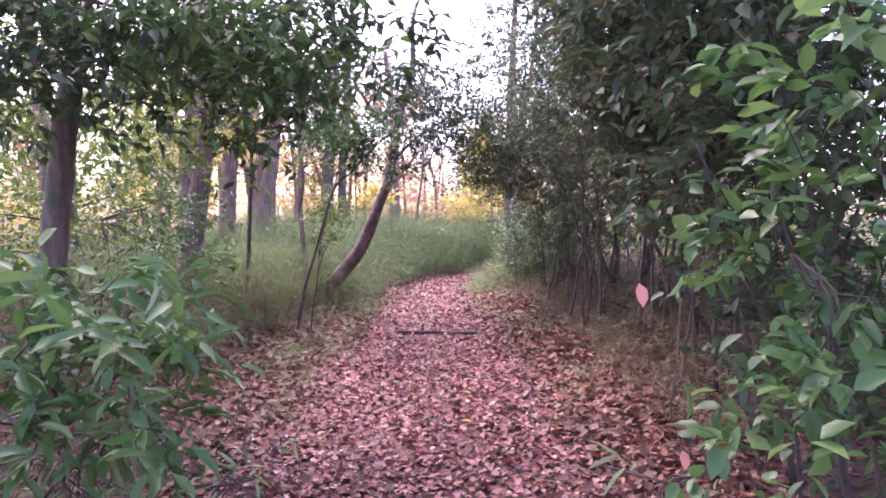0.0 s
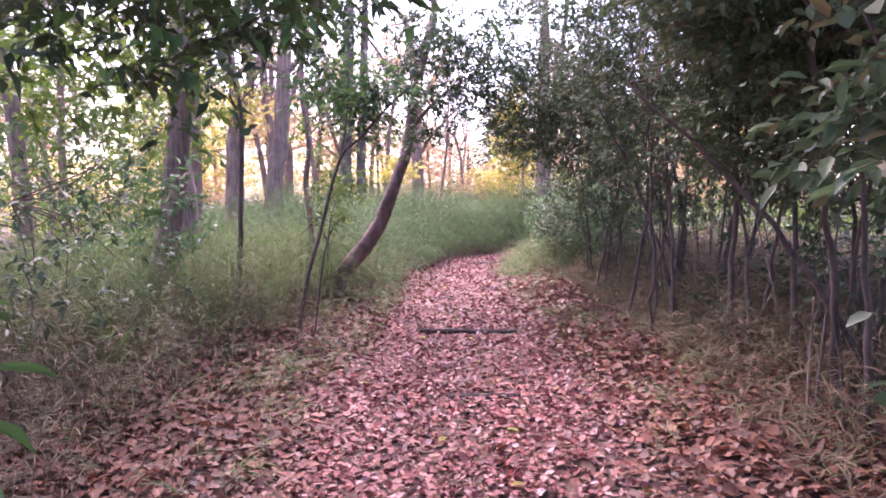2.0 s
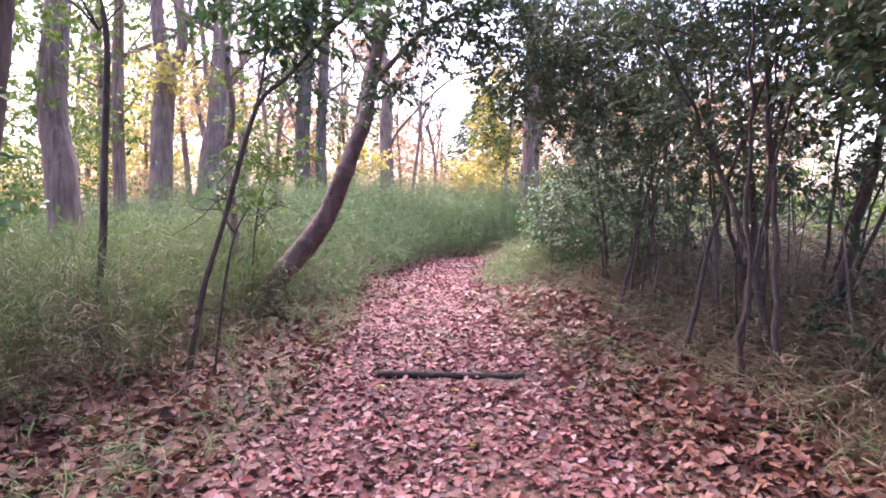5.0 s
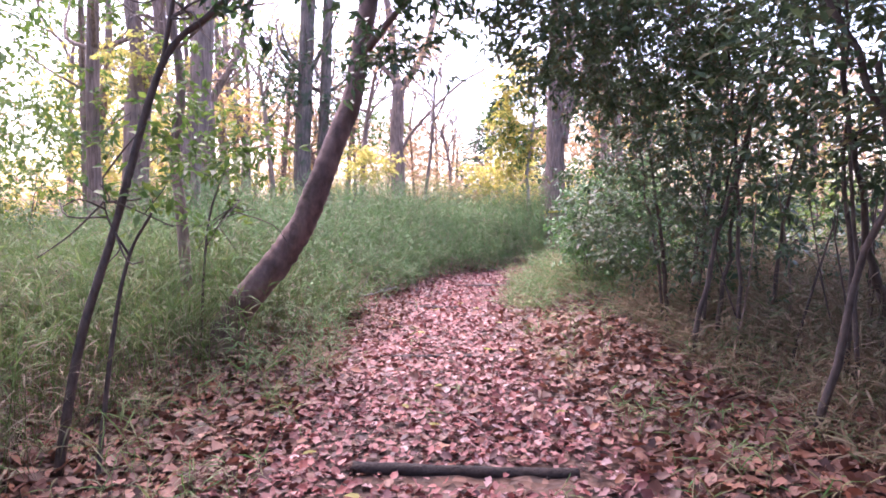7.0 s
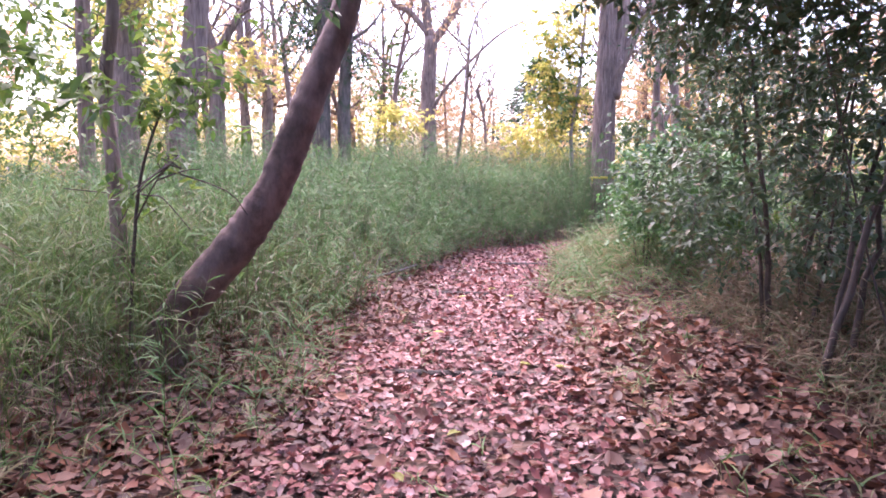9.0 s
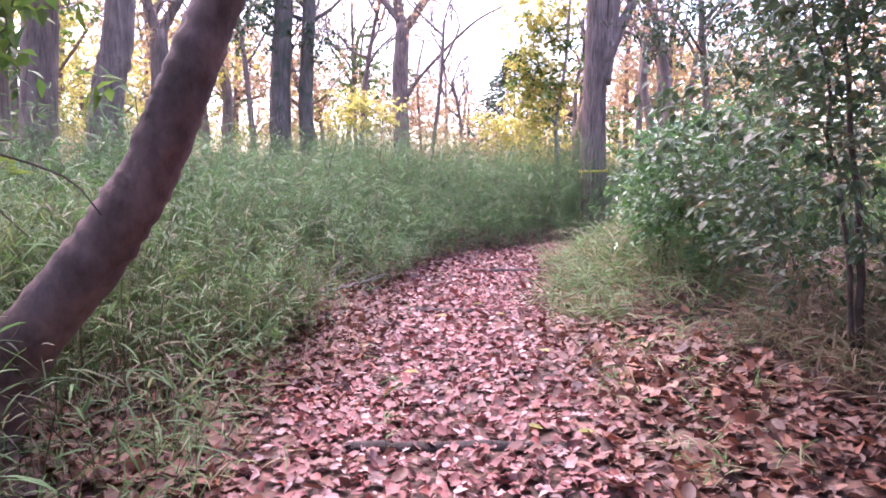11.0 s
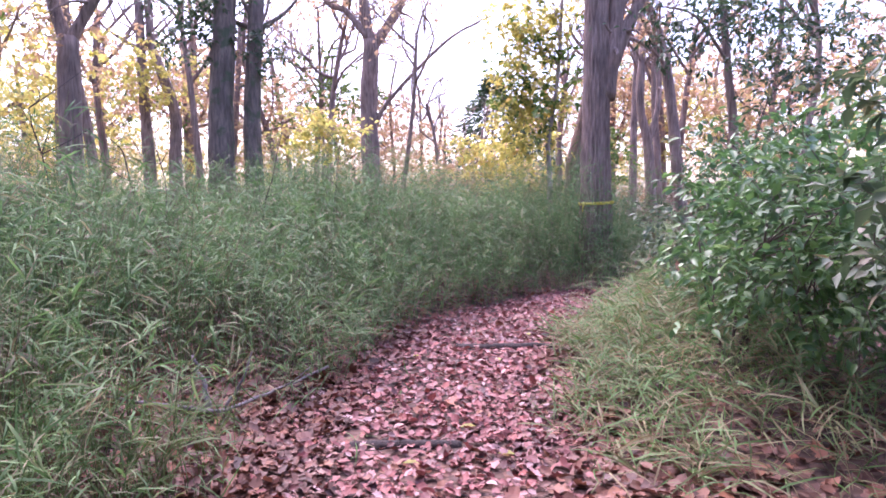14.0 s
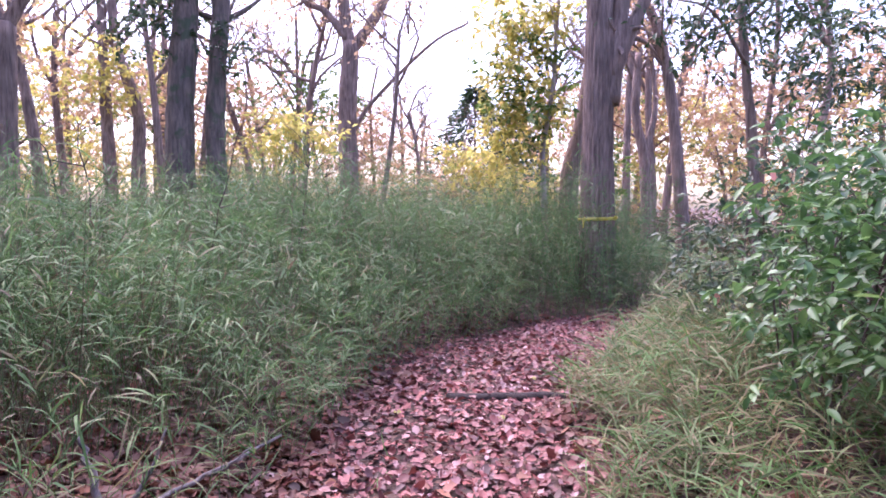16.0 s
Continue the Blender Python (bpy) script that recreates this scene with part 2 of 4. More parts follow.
def leaves(geo, pos, way, size, wide, shape=SMALL_LEAF, up=None, curl=0.0):
    """Adds a leaf at each pos that points along way."""
    n = len(pos)
    if not n:
        return
    way = unit(way)
    if up is None:
        up = np.array([0, 0, 1.0]) + rng.normal(0, 0.45, (n, 3))
    side = unit(np.cross(up, way))
    nor = np.cross(way, side)
    t, f = shape
    size, wide = np.broadcast_to(size, n)[:, None, None], np.broadcast_to(wide, n)[:, None, None]
    bend = (np.broadcast_to(curl, n)[:, None] * t[None, :, 0] ** 2)[:, :, None]
    v = pos[:, None] + way[:, None] * t[None, :, :1] * size + side[:, None] * t[None, :, 1:2] * wide + nor[:, None] * (t[None, :, 2:] + bend) * size
    k = len(t)
    geo.add(v.reshape(-1, 3), (np.array(f)[None] + (np.arange(n) * k)[:, None, None]).reshape(-1, 3))


def smooth_line(points, steps=6):
    p = np.array(points, float)
    if len(p) < 3:
        return np.array([p[0] + (p[-1] - p[0]) * s for s in np.linspace(0, 1, steps + 1)])
    q = np.vstack([2 * p[0] - p[1], p, 2 * p[-1] - p[-2]])
    out = []
    for i in range(1, len(q) - 2):
        a, b, c, e = q[i - 1], q[i], q[i + 1], q[i + 2]
        for s in np.linspace(0, 1, steps, endpoint=False):
            out.append(0.5 * (2 * b + (c - a) * s + (2 * a - 5 * b + 4 * c - e) * s * s + (3 * b - a - 3 * c + e) * s ** 3))
    out.append(p[-1])
    return np.array(out)


def tube(geo, points, r0, r1, sides=10, steps=6, rough=0.06, ridges=0, ridge=0.0, flare=0.0, wobble=0.0):
    """A tapered, slightly uneven stem along points."""
    c = smooth_line(points, steps)
    n = len(c)
    if wobble:
        c[1:] += rng.normal(0, wobble, (n - 1, 3)) * np.array([1, 1, 0.3])
    d = unit(np.gradient(c, axis=0))
    ref = np.array([1.0, 0.2, 0.1]) if abs(d[0, 0]) < 0.8 else np.array([0.1, 1.0, 0.2])
    u = unit(np.cross(d, ref))
    w = np.cross(d, u)
    s = np.linspace(0, 1, n)
    rad = r0 + (r1 - r0) * s
    rad = rad * (1 + flare * np.exp(-s * 9))
    ang = np.arange(sides) * 2 * np.pi / sides
    m = 1 + rng.normal(0, rough, (n, 1)) * 0.6 + rng.normal(0, rough, (n, sides)) * 0.5
    if ridges:
        ph = rng.uniform(0, 6.28, 3)
        twist = s[:, None] * 2.0
        m = m + ridge * (np.abs(np.sin(ang[None] * ridges / 2 + ph[0] + twist + 0.6 * np.sin(s[:, None] * 30 + ph[1]))) - 0.5)
    if flare:
        m = m + 0.12 * np.exp(-s * 9)[:, None] * np.sin(ang[None] * 5 + rng.uniform(0, 6))
    v = c[:, None] + (u[:, None] * np.cos(ang)[None, :, None] + w[:, None] * np.sin(ang)[None, :, None]) * (rad[:, None] * m)[:, :, None]
    i, j = np.arange(n - 1)[:, None], np.arange(sides)[None]
    jn = (j + 1) % sides
    q = np.stack([i * sides + j, i * sides + jn, (i + 1) * sides + jn, (i + 1) * sides + j], -1).reshape(-1, 4)
    v = np.vstack([v.reshape(-1, 3), c[:1], c[-1:]])
    e = n * sides
    jj = np.arange(sides)
    caps = np.vstack([np.stack([(jj + 1) % sides, jj, np.full(sides, e)], -1),
                      np.stack([(n - 1) * sides + jj, (n - 1) * sides + (jj + 1) % sides, np.full(sides, e + 1)], -1)])
    geo.add(v, caps, q)
    return c


def spray(geo, twigs, start, end, each, size, wide, shape=SMALL_LEAF, droop=0.4, spread=0.9):
    """Leaves along thin twigs from each start to its end, with the twigs."""
    n = len(start)
    ring = np.array([(np.cos(a), np.sin(a), 0) for a in (0, 2.09, 4.19)])
    mid = (start + end) / 2 + rng.normal(0, 0.03, (n, 3))
    v = np.concatenate([start[:, None] + ring * 0.004, mid[:, None] + ring * 0.003, end[:, None] + ring * 0.0015], 1)
    f = [(a + b, a + (b + 1) % 3, a + 3 + (b + 1) % 3, a + 3 + b) for a in (0, 3) for b in range(3)]
    twigs.add(v.reshape(-1, 3), None, (np.array(f)[None] + (np.arange(n) * 9)[:, None, None]).reshape(-1, 4))
    i = np.repeat(np.arange(n), each)
    m = len(i)
    u = rng.uniform(0.1, 1, m)[:, None]
    pos = start[i] + (end[i] - start[i]) * u + rng.normal(0, 0.02, (m, 3))
    way = unit(end - start)[i] * 0.6 + rng.normal(0, spread, (m, 3)) * np.array([1, 1, 0.6]) - np.array([0, 0, droop])
    leaves(geo, pos, way, size * rng.uniform(0.6, 1.25, m), wide * rng.uniform(0.7, 1.2, m), shape)


def in_ellipsoid(n, centre, radius, shell=0.6):
    d = unit(rng.normal(0, 1, (n, 3)))
    r = shell + (1 - shell) * rng.uniform(0, 1, (n, 1)) ** 0.6
    inner = rng.uniform(0, 1, (n, 1)) < 0.25
    r = np.where(inner, rng.uniform(0.1, 1, (n, 1)), r)
    return np.array(centre) + d * r * np.array(radius)


# ---- the lie of the land ----
LINE_Y = [0, 5, 8, 10, 12.4, 14.8, 16, 18, 20, 21, 22.2, 23.4, 24.4, 25.5]
LEFT_X = [-0.9, -1.0, -1.2, -1.3, -1.2, -1.3, -1.35, -1.25, -1.2, -0.95, -0.4, 0.5, 2.0, 4.0]
RIGHT_X = [1.1, 1.15, 1.2, 1.15, 0.8, 0.45, 0.32, 0.32, 0.5, 0.85, 1.5, 2.3, 3.6, 5.0]
LIT_L = [-1.6, -2.0, -2.9, -3.0, -2.6, -2.3, -2.05, -1.5, -1.2, -0.95, -0.4, 0.5, 2.0, 4.0]
LIT_R = [1.9, 2.2, 2.6, 2.6, 2.3, 1.9, 1.7, 0.8, 0.6, 0.9, 1.5, 2.3, 3.6, 5.0]


def left_edge(y):
    return np.interp(y, LINE_Y, LEFT_X)


def right_edge(y):
    return np.interp(y, LINE_Y, RIGHT_X)


def grass_side(x, y):
    """How far a place lies beyond the leafy strip, to the left."""
    return np.interp(y, LINE_Y, LIT_L) + 0.25 - x


def ground_z(x, y):
    x, y = np.asarray(x, float), np.asarray(y, float)
    out = np.maximum(left_edge(y) - x, x - right_edge(y))
    bank = 0.16 * np.clip((out - 0.1) / 1.6, 0, 1) ** 1.3
    wave = 0.035 * np.sin(x * 1.7 + y * 0.6) * np.sin(y * 1.1 - x * 0.5) + 0.018 * np.sin(x * 5.1 + 1) * np.sin(y * 4.3)
    return bank + wave * np.clip(out + 1.0, 0.25, 1)


def build_ground():
    xs = np.concatenate([[-900, -300, -120, -60, -35, -22, -15], np.arange(-11, -4, 0.5), np.arange(-4, 4, 0.12), np.arange(4, 12, 0.5), [15, 22, 35, 60, 120, 300, 900]])
    ys = np.concatenate([[-900, -300, -100, -40, -15, -6, -2], np.arange(0, 4, 0.4), np.arange(4, 26, 0.12), np.arange(26, 44, 0.7), [50, 60, 75, 100, 160, 300, 900]])
    gx, gy = np.meshgrid(xs, ys)
    gz = ground_z(gx, gy)
    near = (np.abs(gx) < 12) & (gy > 0) & (gy < 45)
    gz = gz + np.where(near, rng.normal(0, 0.006, gx.shape), 0)
    g = Geo()
    w, h = len(xs), len(ys)
    i, j = np.arange(h - 1)[:, None], np.arange(w - 1)[None]
    g.add(np.stack([gx, gy, gz], -1).reshape(-1, 3), None, np.stack([i * w + j, i * w + j + 1, (i + 1) * w + j + 1, (i + 1) * w + j], -1).reshape(-1, 4))
    tagged(part("ground", g, SOIL), "dark brown forest soil under fallen leaves", "ground", "", "structure")


build_ground()


def litter(name, label, n, x0, x1, y0, y1, keep, size=0.08, material=LITTER, lift=0.012):
    g = Geo()
    x, y = rng.uniform(x0, x1, n), rng.uniform(y0, y1, n)
    k = rng.uniform(0, 1, n) < keep(x, y)
    x, y = x[k], y[k]
    m = len(x)
    pos = np.stack([x, y, ground_z(x, y) + lift + rng.uniform(0, 0.02, m)], -1)
    a = rng.uniform(0, 6.283, m)
    way = np.stack([np.cos(a), np.sin(a), rng.normal(0, 0.22, m)], -1)
    up = np.array([0, 0, 1.0]) + rng.normal(0, 0.4, (m, 3))
    s = size * rng.uniform(0.55, 1.35, m)
    half = m // 2
    curl, wd = rng.normal(0, 0.3, m), s * rng.uniform(0.45, 0.85, m)
    leaves(g, pos[:half], way[:half], s[:half], wd[:half], BROAD_LEAF, up[:half], curl[:half])
    leaves(g, pos[half:], way[half:], s[half:], wd[half:] * 1.25, LOBED_LEAF, up[half:], curl[half:])
    tagged(part(name, g, material), label, "leaf litter", "", "stuff")


def path_cover(x, y):
    l, r = np.interp(y, LINE_Y, LIT_L), np.interp(y, LINE_Y, LIT_R)
    d = np.minimum(x - l, r - x)
    patch = 0.75 + 0.25 * np.sin(x * 3.1 + y * 1.3) * np.sin(y * 2.3 - x)
    bare = np.zeros_like(x, bool)
    for (ax, ay), (bx, by), half in STEPS:
        line = ay + (by - ay) * (x - ax) / (bx - ax)
        bare |= (x > ax) & (x < bx) & (np.abs(y - line + half * 0.7) < half)
    return np.where(bare, 0.08, np.clip(0.5 + d * 2.2, 0.0, 1) * patch)


# ends of the logs laid across the path, and how much of the path each keeps clear
STEPS = [((-0.66, 12.27), (0.44, 12.24), 0.12), ((-0.25, 9.6), (0.42, 9.66), 0.04), ((-0.85, 14.95), (0.2, 15.05), 0.02), ((-0.95, 17.95), (-0.3, 18.0), 0.03), ((-0.35, 20.35), (0.55, 20.42), 0.05)]


def trodden(x, y):
    """1 on the trodden path, falling off over its ragged edges."""
    wave = 0.12 * np.sin(y * 2.1) + 0.08 * np.sin(y * 5.3 + 1)
    d = np.minimum(x - np.interp(y, LINE_Y, LEFT_X) + wave, np.interp(y, LINE_Y, RIGHT_X) - x + wave)
    return np.clip(0.55 + d * 2.2, 0.0, 1)


litter("leaf_litter", "pinkish brown fallen leaves carpeting the footpath", 190000, -3.2, 5.2, 2.0, 25.5, lambda x, y: path_cover(x, y) * trodden(x, y), 0.058)
litter("side_litter", "orange-brown fallen leaves heaped beside the footpath", 110000, -3.4, 4.2, 2.0, 22, lambda x, y: path_cover(x, y) * (1 - 0.92 * trodden(x, y)), 0.08, LITTER_BROWN, 0.014)
litter("scattered_leaves", "brown fallen leaves scattered under the undergrowth", 36000, -5, 5, 2, 24, lambda x, y: np.where((x < left_edge(y)) | (x > right_edge(y)), 0.8, 0.0), 0.085, LITTER_BROWN)
litter("leaf_patch", "brown fallen leaves lying round the dead branch", 9000, -3.3, -1.0, 15.5, 19.3, lambda x, y: 0.9 + 0 * x, 0.065, LITTER_BROWN)

# ---- low plants ----


def grass(name, label, count, x0, x1, y0, y1, height, keep, material, blades=9, length=0.2, wide=0.016, lean=0.25, stem=0.0022, low=0.15, rise=0.35):
    """Many thin stalks with narrow blades; height(x, y) in metres."""
    x, y = rng.uniform(x0, x1, count), rng.uniform(y0, y1, count)
    k = rng.uniform(0, 1, count) < keep(x, y)
    k &= ~((x > -2.75) & (x < -1.5) & (y > 13.2) & (y < 14.75) & (rng.uniform(0, 1, count) < 0.35))
    k &= ~((x > -2.5) & (x < -1.25) & (y > 17.3) & (y < 18.75 + (x + 2.5) * 0.3) & (rng.uniform(0, 1, count) < 0.8))
    x, y = x[k], y[k]
    n = len(x)
    h = height(x, y) * rng.uniform(0.65, 1.15, n)
    z = ground_z(x, y)
    tip = np.stack([x + rng.normal(0, lean, n) * h, y + rng.normal(0, lean, n) * h, z + h], -1)
    foot = np.stack([x, y, z - 0.02], -1)
    g = Geo()
    # stalks: thin three-sided stems in two bends
    mid = (foot + tip) / 2 + rng.normal(0, 0.03, (n, 3))
    mid[:, 2] += 0.06 * h
    ring = np.array([(np.cos(a), np.sin(a), 0) for a in (0, 2.09, 4.19)])
    v = np.concatenate([foot[:, None] + ring * stem, mid[:, None] + ring * stem * 0.8, tip[:, None] + ring * stem * 0.4], 1)
    f = []
    for a in (0, 3):
        for b in range(3):
            c = (b + 1) % 3
            f.append((a + b, a + c, a + 3 + c, a + 3 + b))
    g.add(v.reshape(-1, 3), None, (np.array(f)[None] + (np.arange(n) * 9)[:, None, None]).reshape(-1, 4))
    i = np.repeat(np.arange(n), blades)
    s = (low + (1 - low) * rng.uniform(0, 1, len(i)) ** 0.75)[:, None]
    pos = np.where(s < 0.5, foot[i] + (mid[i] - foot[i]) * s * 2, mid[i] + (tip[i] - mid[i]) * (s * 2 - 1))
    a = rng.uniform(0, 6.283, len(i))
    way = np.stack([np.cos(a), np.sin(a), rng.normal(rise, 0.45, len(i))], -1)
    L = length * rng.uniform(0.5, 1.3, len(i))
    leaves(g, pos, way, L, wide * rng.uniform(0.6, 1.3, len(i)), BLADE, None, -rng.uniform(0.0, 0.34, len(i)))
    tagged(part(name, g, material), label, "grass", "", "stuff")


def sasa_height(x, y):
    out = left_edge(y) - x
    full = np.interp(y, [12, 15, 18, 24, 40], [0.75, 0.95, 1.36, 1.57, 1.4])
    bump = 1 + 0.15 * np.sin(x * 1.3 + y * 0.7) + 0.12 * np.sin(x * 3.1 - y * 1.9) + 0.08 * np.sin(x * 6.7 + y * 5.1)
    return full * np.clip(0.42 + out * 0.62, 0.3, 1.0) * bump


grass("bamboo_grass", "dense green dwarf bamboo grass beside the footpath", 15000, -7, 3, 13.5, 29,
      lambda x, y: sasa_height(x, y), lambda x, y: np.where(grass_side(x, y) > 0.1, np.interp(y, [13.5, 15, 16.5, 18.5], [0.06, 0.2, 0.5, 1]), np.where(left_edge(y) - x > 0.05, 0.25, 0)) * np.where(x > -5, 1, 0.6), SASA, 16, 0.17, 0.0088, rise=0.6)
grass("bamboo_grass", "green dwarf bamboo grass growing under the far trees", 6500, -16, 9, 24, 46,
      lambda x, y: 1.15 + 0.15 * np.sin(x * 1.1) * np.sin(y), lambda x, y: np.where((left_edge(y) - x > 0.2) & ((x > -7) | (y > 20)) & (x < 0.5 + (y - 24) * 0.2), 1.0, 0), MEADOW, 9, 0.26, 0.026)
grass("bamboo_grass", "fine yellow-green wild grass between the saplings", 10500, -7, -1, 8, 18,
      lambda x, y: np.clip(0.3 + (left_edge(y) - x) * 0.45, 0.25, 0.95), lambda x, y: np.where(grass_side(x, y) > 0.0, np.interp(y, [8, 11, 15, 18], [0.12, 0.6, 1, 0.6]), 0.03 * (x < left_edge(y))), FINE, 10, 0.21, 0.0066, 0.2, rise=0.95)
grass("dry_grass", "dry brown grass and dead stalks under the trees", 6500, -6, -1, 5, 16,
      lambda x, y: np.clip(0.2 + (left_edge(y) - x) * 0.35, 0.2, 0.8), lambda x, y: np.where(grass_side(x, y) > -0.3, np.interp(y, [5, 8, 11, 13, 16], [0.5, 1, 0.8, 0.4, 0.25]), 0.05 * (x < left_edge(y) - 0.3)), DRY, 8, 0.15, 0.007, 0.35)
grass("edge_grass", "arching yellow-green grass along the footpath", 2300, 0, 3.2, 17.2, 25.5,
      lambda x, y: np.clip(0.2 + (x - right_edge(y)) * 0.45, 0.18, 0.58) * np.interp(y, [17.2, 20], [0.5, 1]), lambda x, y: np.where(x - right_edge(y) > 0.02, np.interp(y, [17.2, 19.5], [0.25, 1]), 0) * np.where(x - right_edge(y) < 1.6, 1, 0.4), EDGE, 11, 0.28, 0.0095, 0.6, rise=0.5)
grass("bamboo_grass", "green bamboo grass at the foot of the taped tree", 2400, 1.2, 9, 22.5, 34,
      lambda x, y: 0.75 + 0 * x, lambda x, y: np.where(x - right_edge(np.minimum(y, 24.4)) > 0.1, 1.0, np.where(y > 25, 1, 0)), MEADOW, 9, 0.22, 0.017)
grass("dry_grass", "dry brown grass and stalks under the evergreen shrubs", 9000, 0.6, 5.5, 7, 17.2,
      lambda x, y: np.clip(0.12 + (x - np.interp(y, [8, 12, 15, 17], [2.0, 2.0, 1.7, 1.5])) * 0.6, 0.12, 0.9), lambda x, y: np.where(x - np.interp(y, [8, 12, 15, 17, 18.5], [2.1, 2.05, 1.85, 1.7, 1.0]) > -0.1, np.interp(y, [7, 9.5, 11], [0.35, 0.55, 1.0]), 0), STRAW, 8, 0.17, 0.0105, 0.35, 0.0034)
grass("edge_grass", "small tufts of green grass among the fallen leaves", 5200, -3.4, 2.4, 6, 20,
      lambda x, y: 0.17 + 0.07 * np.sin(x * 2.7 + y * 1.9), lambda x, y: np.where((x < left_edge(y) + 0.02) | (x > right_edge(y) + 0.12), np.interp(y, [6, 9, 11], [0.1, 0.5, 0.95]) * (0.55 + 0.45 * np.sin(x * 3.3 - y * 1.7)) * np.where(x > 0, 0.5, 1.0), 0.012), EDGE, 8, 0.13, 0.0075, 0.5)

grass("dead_stalks", "dead straw-coloured stalks standing among the bamboo grass", 3800, -6, 1.5, 14, 27,
      lambda x, y: sasa_height(x, y) * 1.02, lambda x, y: np.where(left_edge(y) - x > 0.2, 0.8, 0), DRY, 4, 0.12, 0.008, 0.3, 0.003)

# ---- trees ----
MORE = 1.7


def tree(label, line, r0, r1, bark, limbs=(), crown=(), sides=14, ridges=0, ridge=0.0, flare=0.5, foot=True, category="tree", name="tree", group="", tall=0.0):
    """A trunk along line, limbs as (line, r0, r1), crown as (material, centre, radius, sprays, leaves each, size, wide)."""
    pts = [np.array(p, float) for p in line]
    if foot and pts[0][2] > 0.05:
        d = pts[1] - pts[0]
        z = float(ground_z(pts[0][0], pts[0][1])) - 0.05
        k = (z - pts[0][2]) / max(d[2], 0.2)
        low = pts[0] + d * np.array([k, k, 0]) * 0.6
        low[2] = z
        pts = [low] + pts
    base = (float(pts[0][0]), float(pts[0][1]), float(ground_z(pts[0][0], pts[0][1])))
    ob = root(name, base, label, category, group)
    g = Geo()
    tube(g, pts, r0, r1, sides, 8, 0.05, ridges, ridge, flare)
    part("trunk", g, bark, ob)
    if tall > pts[-1][2]:
        # the leader above, out to its tip
        d = unit(pts[-1] - pts[-2]) * np.array([0.6, 0.6, 1])
        up = pts[-1] + d * (tall - pts[-1][2]) * 0.5 + rng.normal(0, 0.15, 3)
        tip = up + d * (tall - pts[-1][2]) * 0.5 + rng.normal(0, 0.3, 3)
        g = Geo()
        tube(g, [pts[-1] - d * 0.15, pts[-1] + d * 0.2, up, tip], r1 * 1.02, r1 * 0.35, sides, 5, 0.04)
        part("leader", g, bark, ob)
    for pl, a, b in limbs:
        g = Geo()
        c = tube(g, pl, a, b, max(6, sides // 2), 5, 0.05)
        # side twigs on the limb
        shoots = []
        for _ in range(9):
            i = rng.integers(len(c) // 3, len(c))
            e = c[i] + rng.normal(0, 1, 3) * np.array([0.35, 0.35, 0.25]) * (0.6 + 6 * a)
            shoot = g if group else Geo()
            tube(shoot, [c[i], (c[i] + e) / 2 + rng.normal(0, 0.05, 3), e], b * 0.6 + 0.004, 0.003, 5, 3, 0)
            shoots.append(shoot)
        limb = part("limb", g, bark, ob)
        if not group:
            for shoot in shoots:
                part("twig", shoot, bark, limb, base=base)
    for mat, centre, radius, sprays, each, size, wide in crown:
        g, tw = Geo(), Geo()
        starts = in_ellipsoid(int(sprays * MORE), centre, radius, 0.3)
        spray(g, tw, starts, starts + rng.normal(0, 1, starts.shape) * np.array([1, 1, 0.5]) * size * 2.2, each, size, wide)
        tagged(part("crown", g, mat, ob), kind="stuff")
        tagged(part("branchwork", tw, bark, ob), kind="stuff")
    return ob


def boughs(top, n, reach, r, rise=0.8, side=(0, 0)):
    """Limbs that fork upwards from the head of a trunk."""
    out = []
    top = np.array(top, float)
    for k in range(n):
        a = rng.uniform(0, 6.283)
        d = np.array([np.cos(a) + side[0], np.sin(a) * 0.7 + side[1], rise * rng.uniform(0.6, 1.4)])
        p1 = top + d * reach * 0.45 + rng.normal(0, 0.1 * reach, 3)
        p2 = p1 + d * np.array([0.8, 0.8, 1.2]) * reach * 0.5 + rng.normal(0, 0.14 * reach, 3)
        out.append(([top - np.array([0, 0, 0.1]), p1, p2], r * rng.uniform(0.6, 1), r * 0.15))
    return out


LEAN = [(-2.38, 14.55, 0.1), (-2.25, 14.59, 0.43), (-2.08, 14.57, 0.65), (-1.85, 14.6, 0.92), (-1.71, 14.62, 1.12), (-1.6, 14.65, 1.3), (-1.5, 14.69, 1.55), (-1.43, 14.71, 1.73), (-1.35, 14.77, 1.97),
        (-1.27, 14.84, 2.2), (-1.18, 14.9, 2.47), (-1.09, 15.0, 3.1), (-0.93, 15.1, 3.9), (-0.75, 15.2, 4.6)]
tree("leaning reddish-brown tree with a bowed trunk beside the footpath", LEAN, 0.145, 0.075, BARK_LEAN,
     [([(-1.14, 14.97, 2.8), (-0.6, 14.7, 3.3), (0.1, 14.5, 3.7)], 0.04, 0.01), ([(-1.05, 15.02, 3.3), (-1.5, 15.1, 3.9), (-2.0, 15.2, 4.6)], 0.04, 0.01)],
     [(DARKLEAF, (-0.35, 14.3, 3.75), (1.25, 1.0, 0.85), 190, 12, 0.11, 0.045), (DARKLEAF, (-0.75, 14.2, 2.75), (0.5, 0.4, 0.35), 22, 10, 0.10, 0.042)], 20, 0, 0, 0.35, tall=7.0)

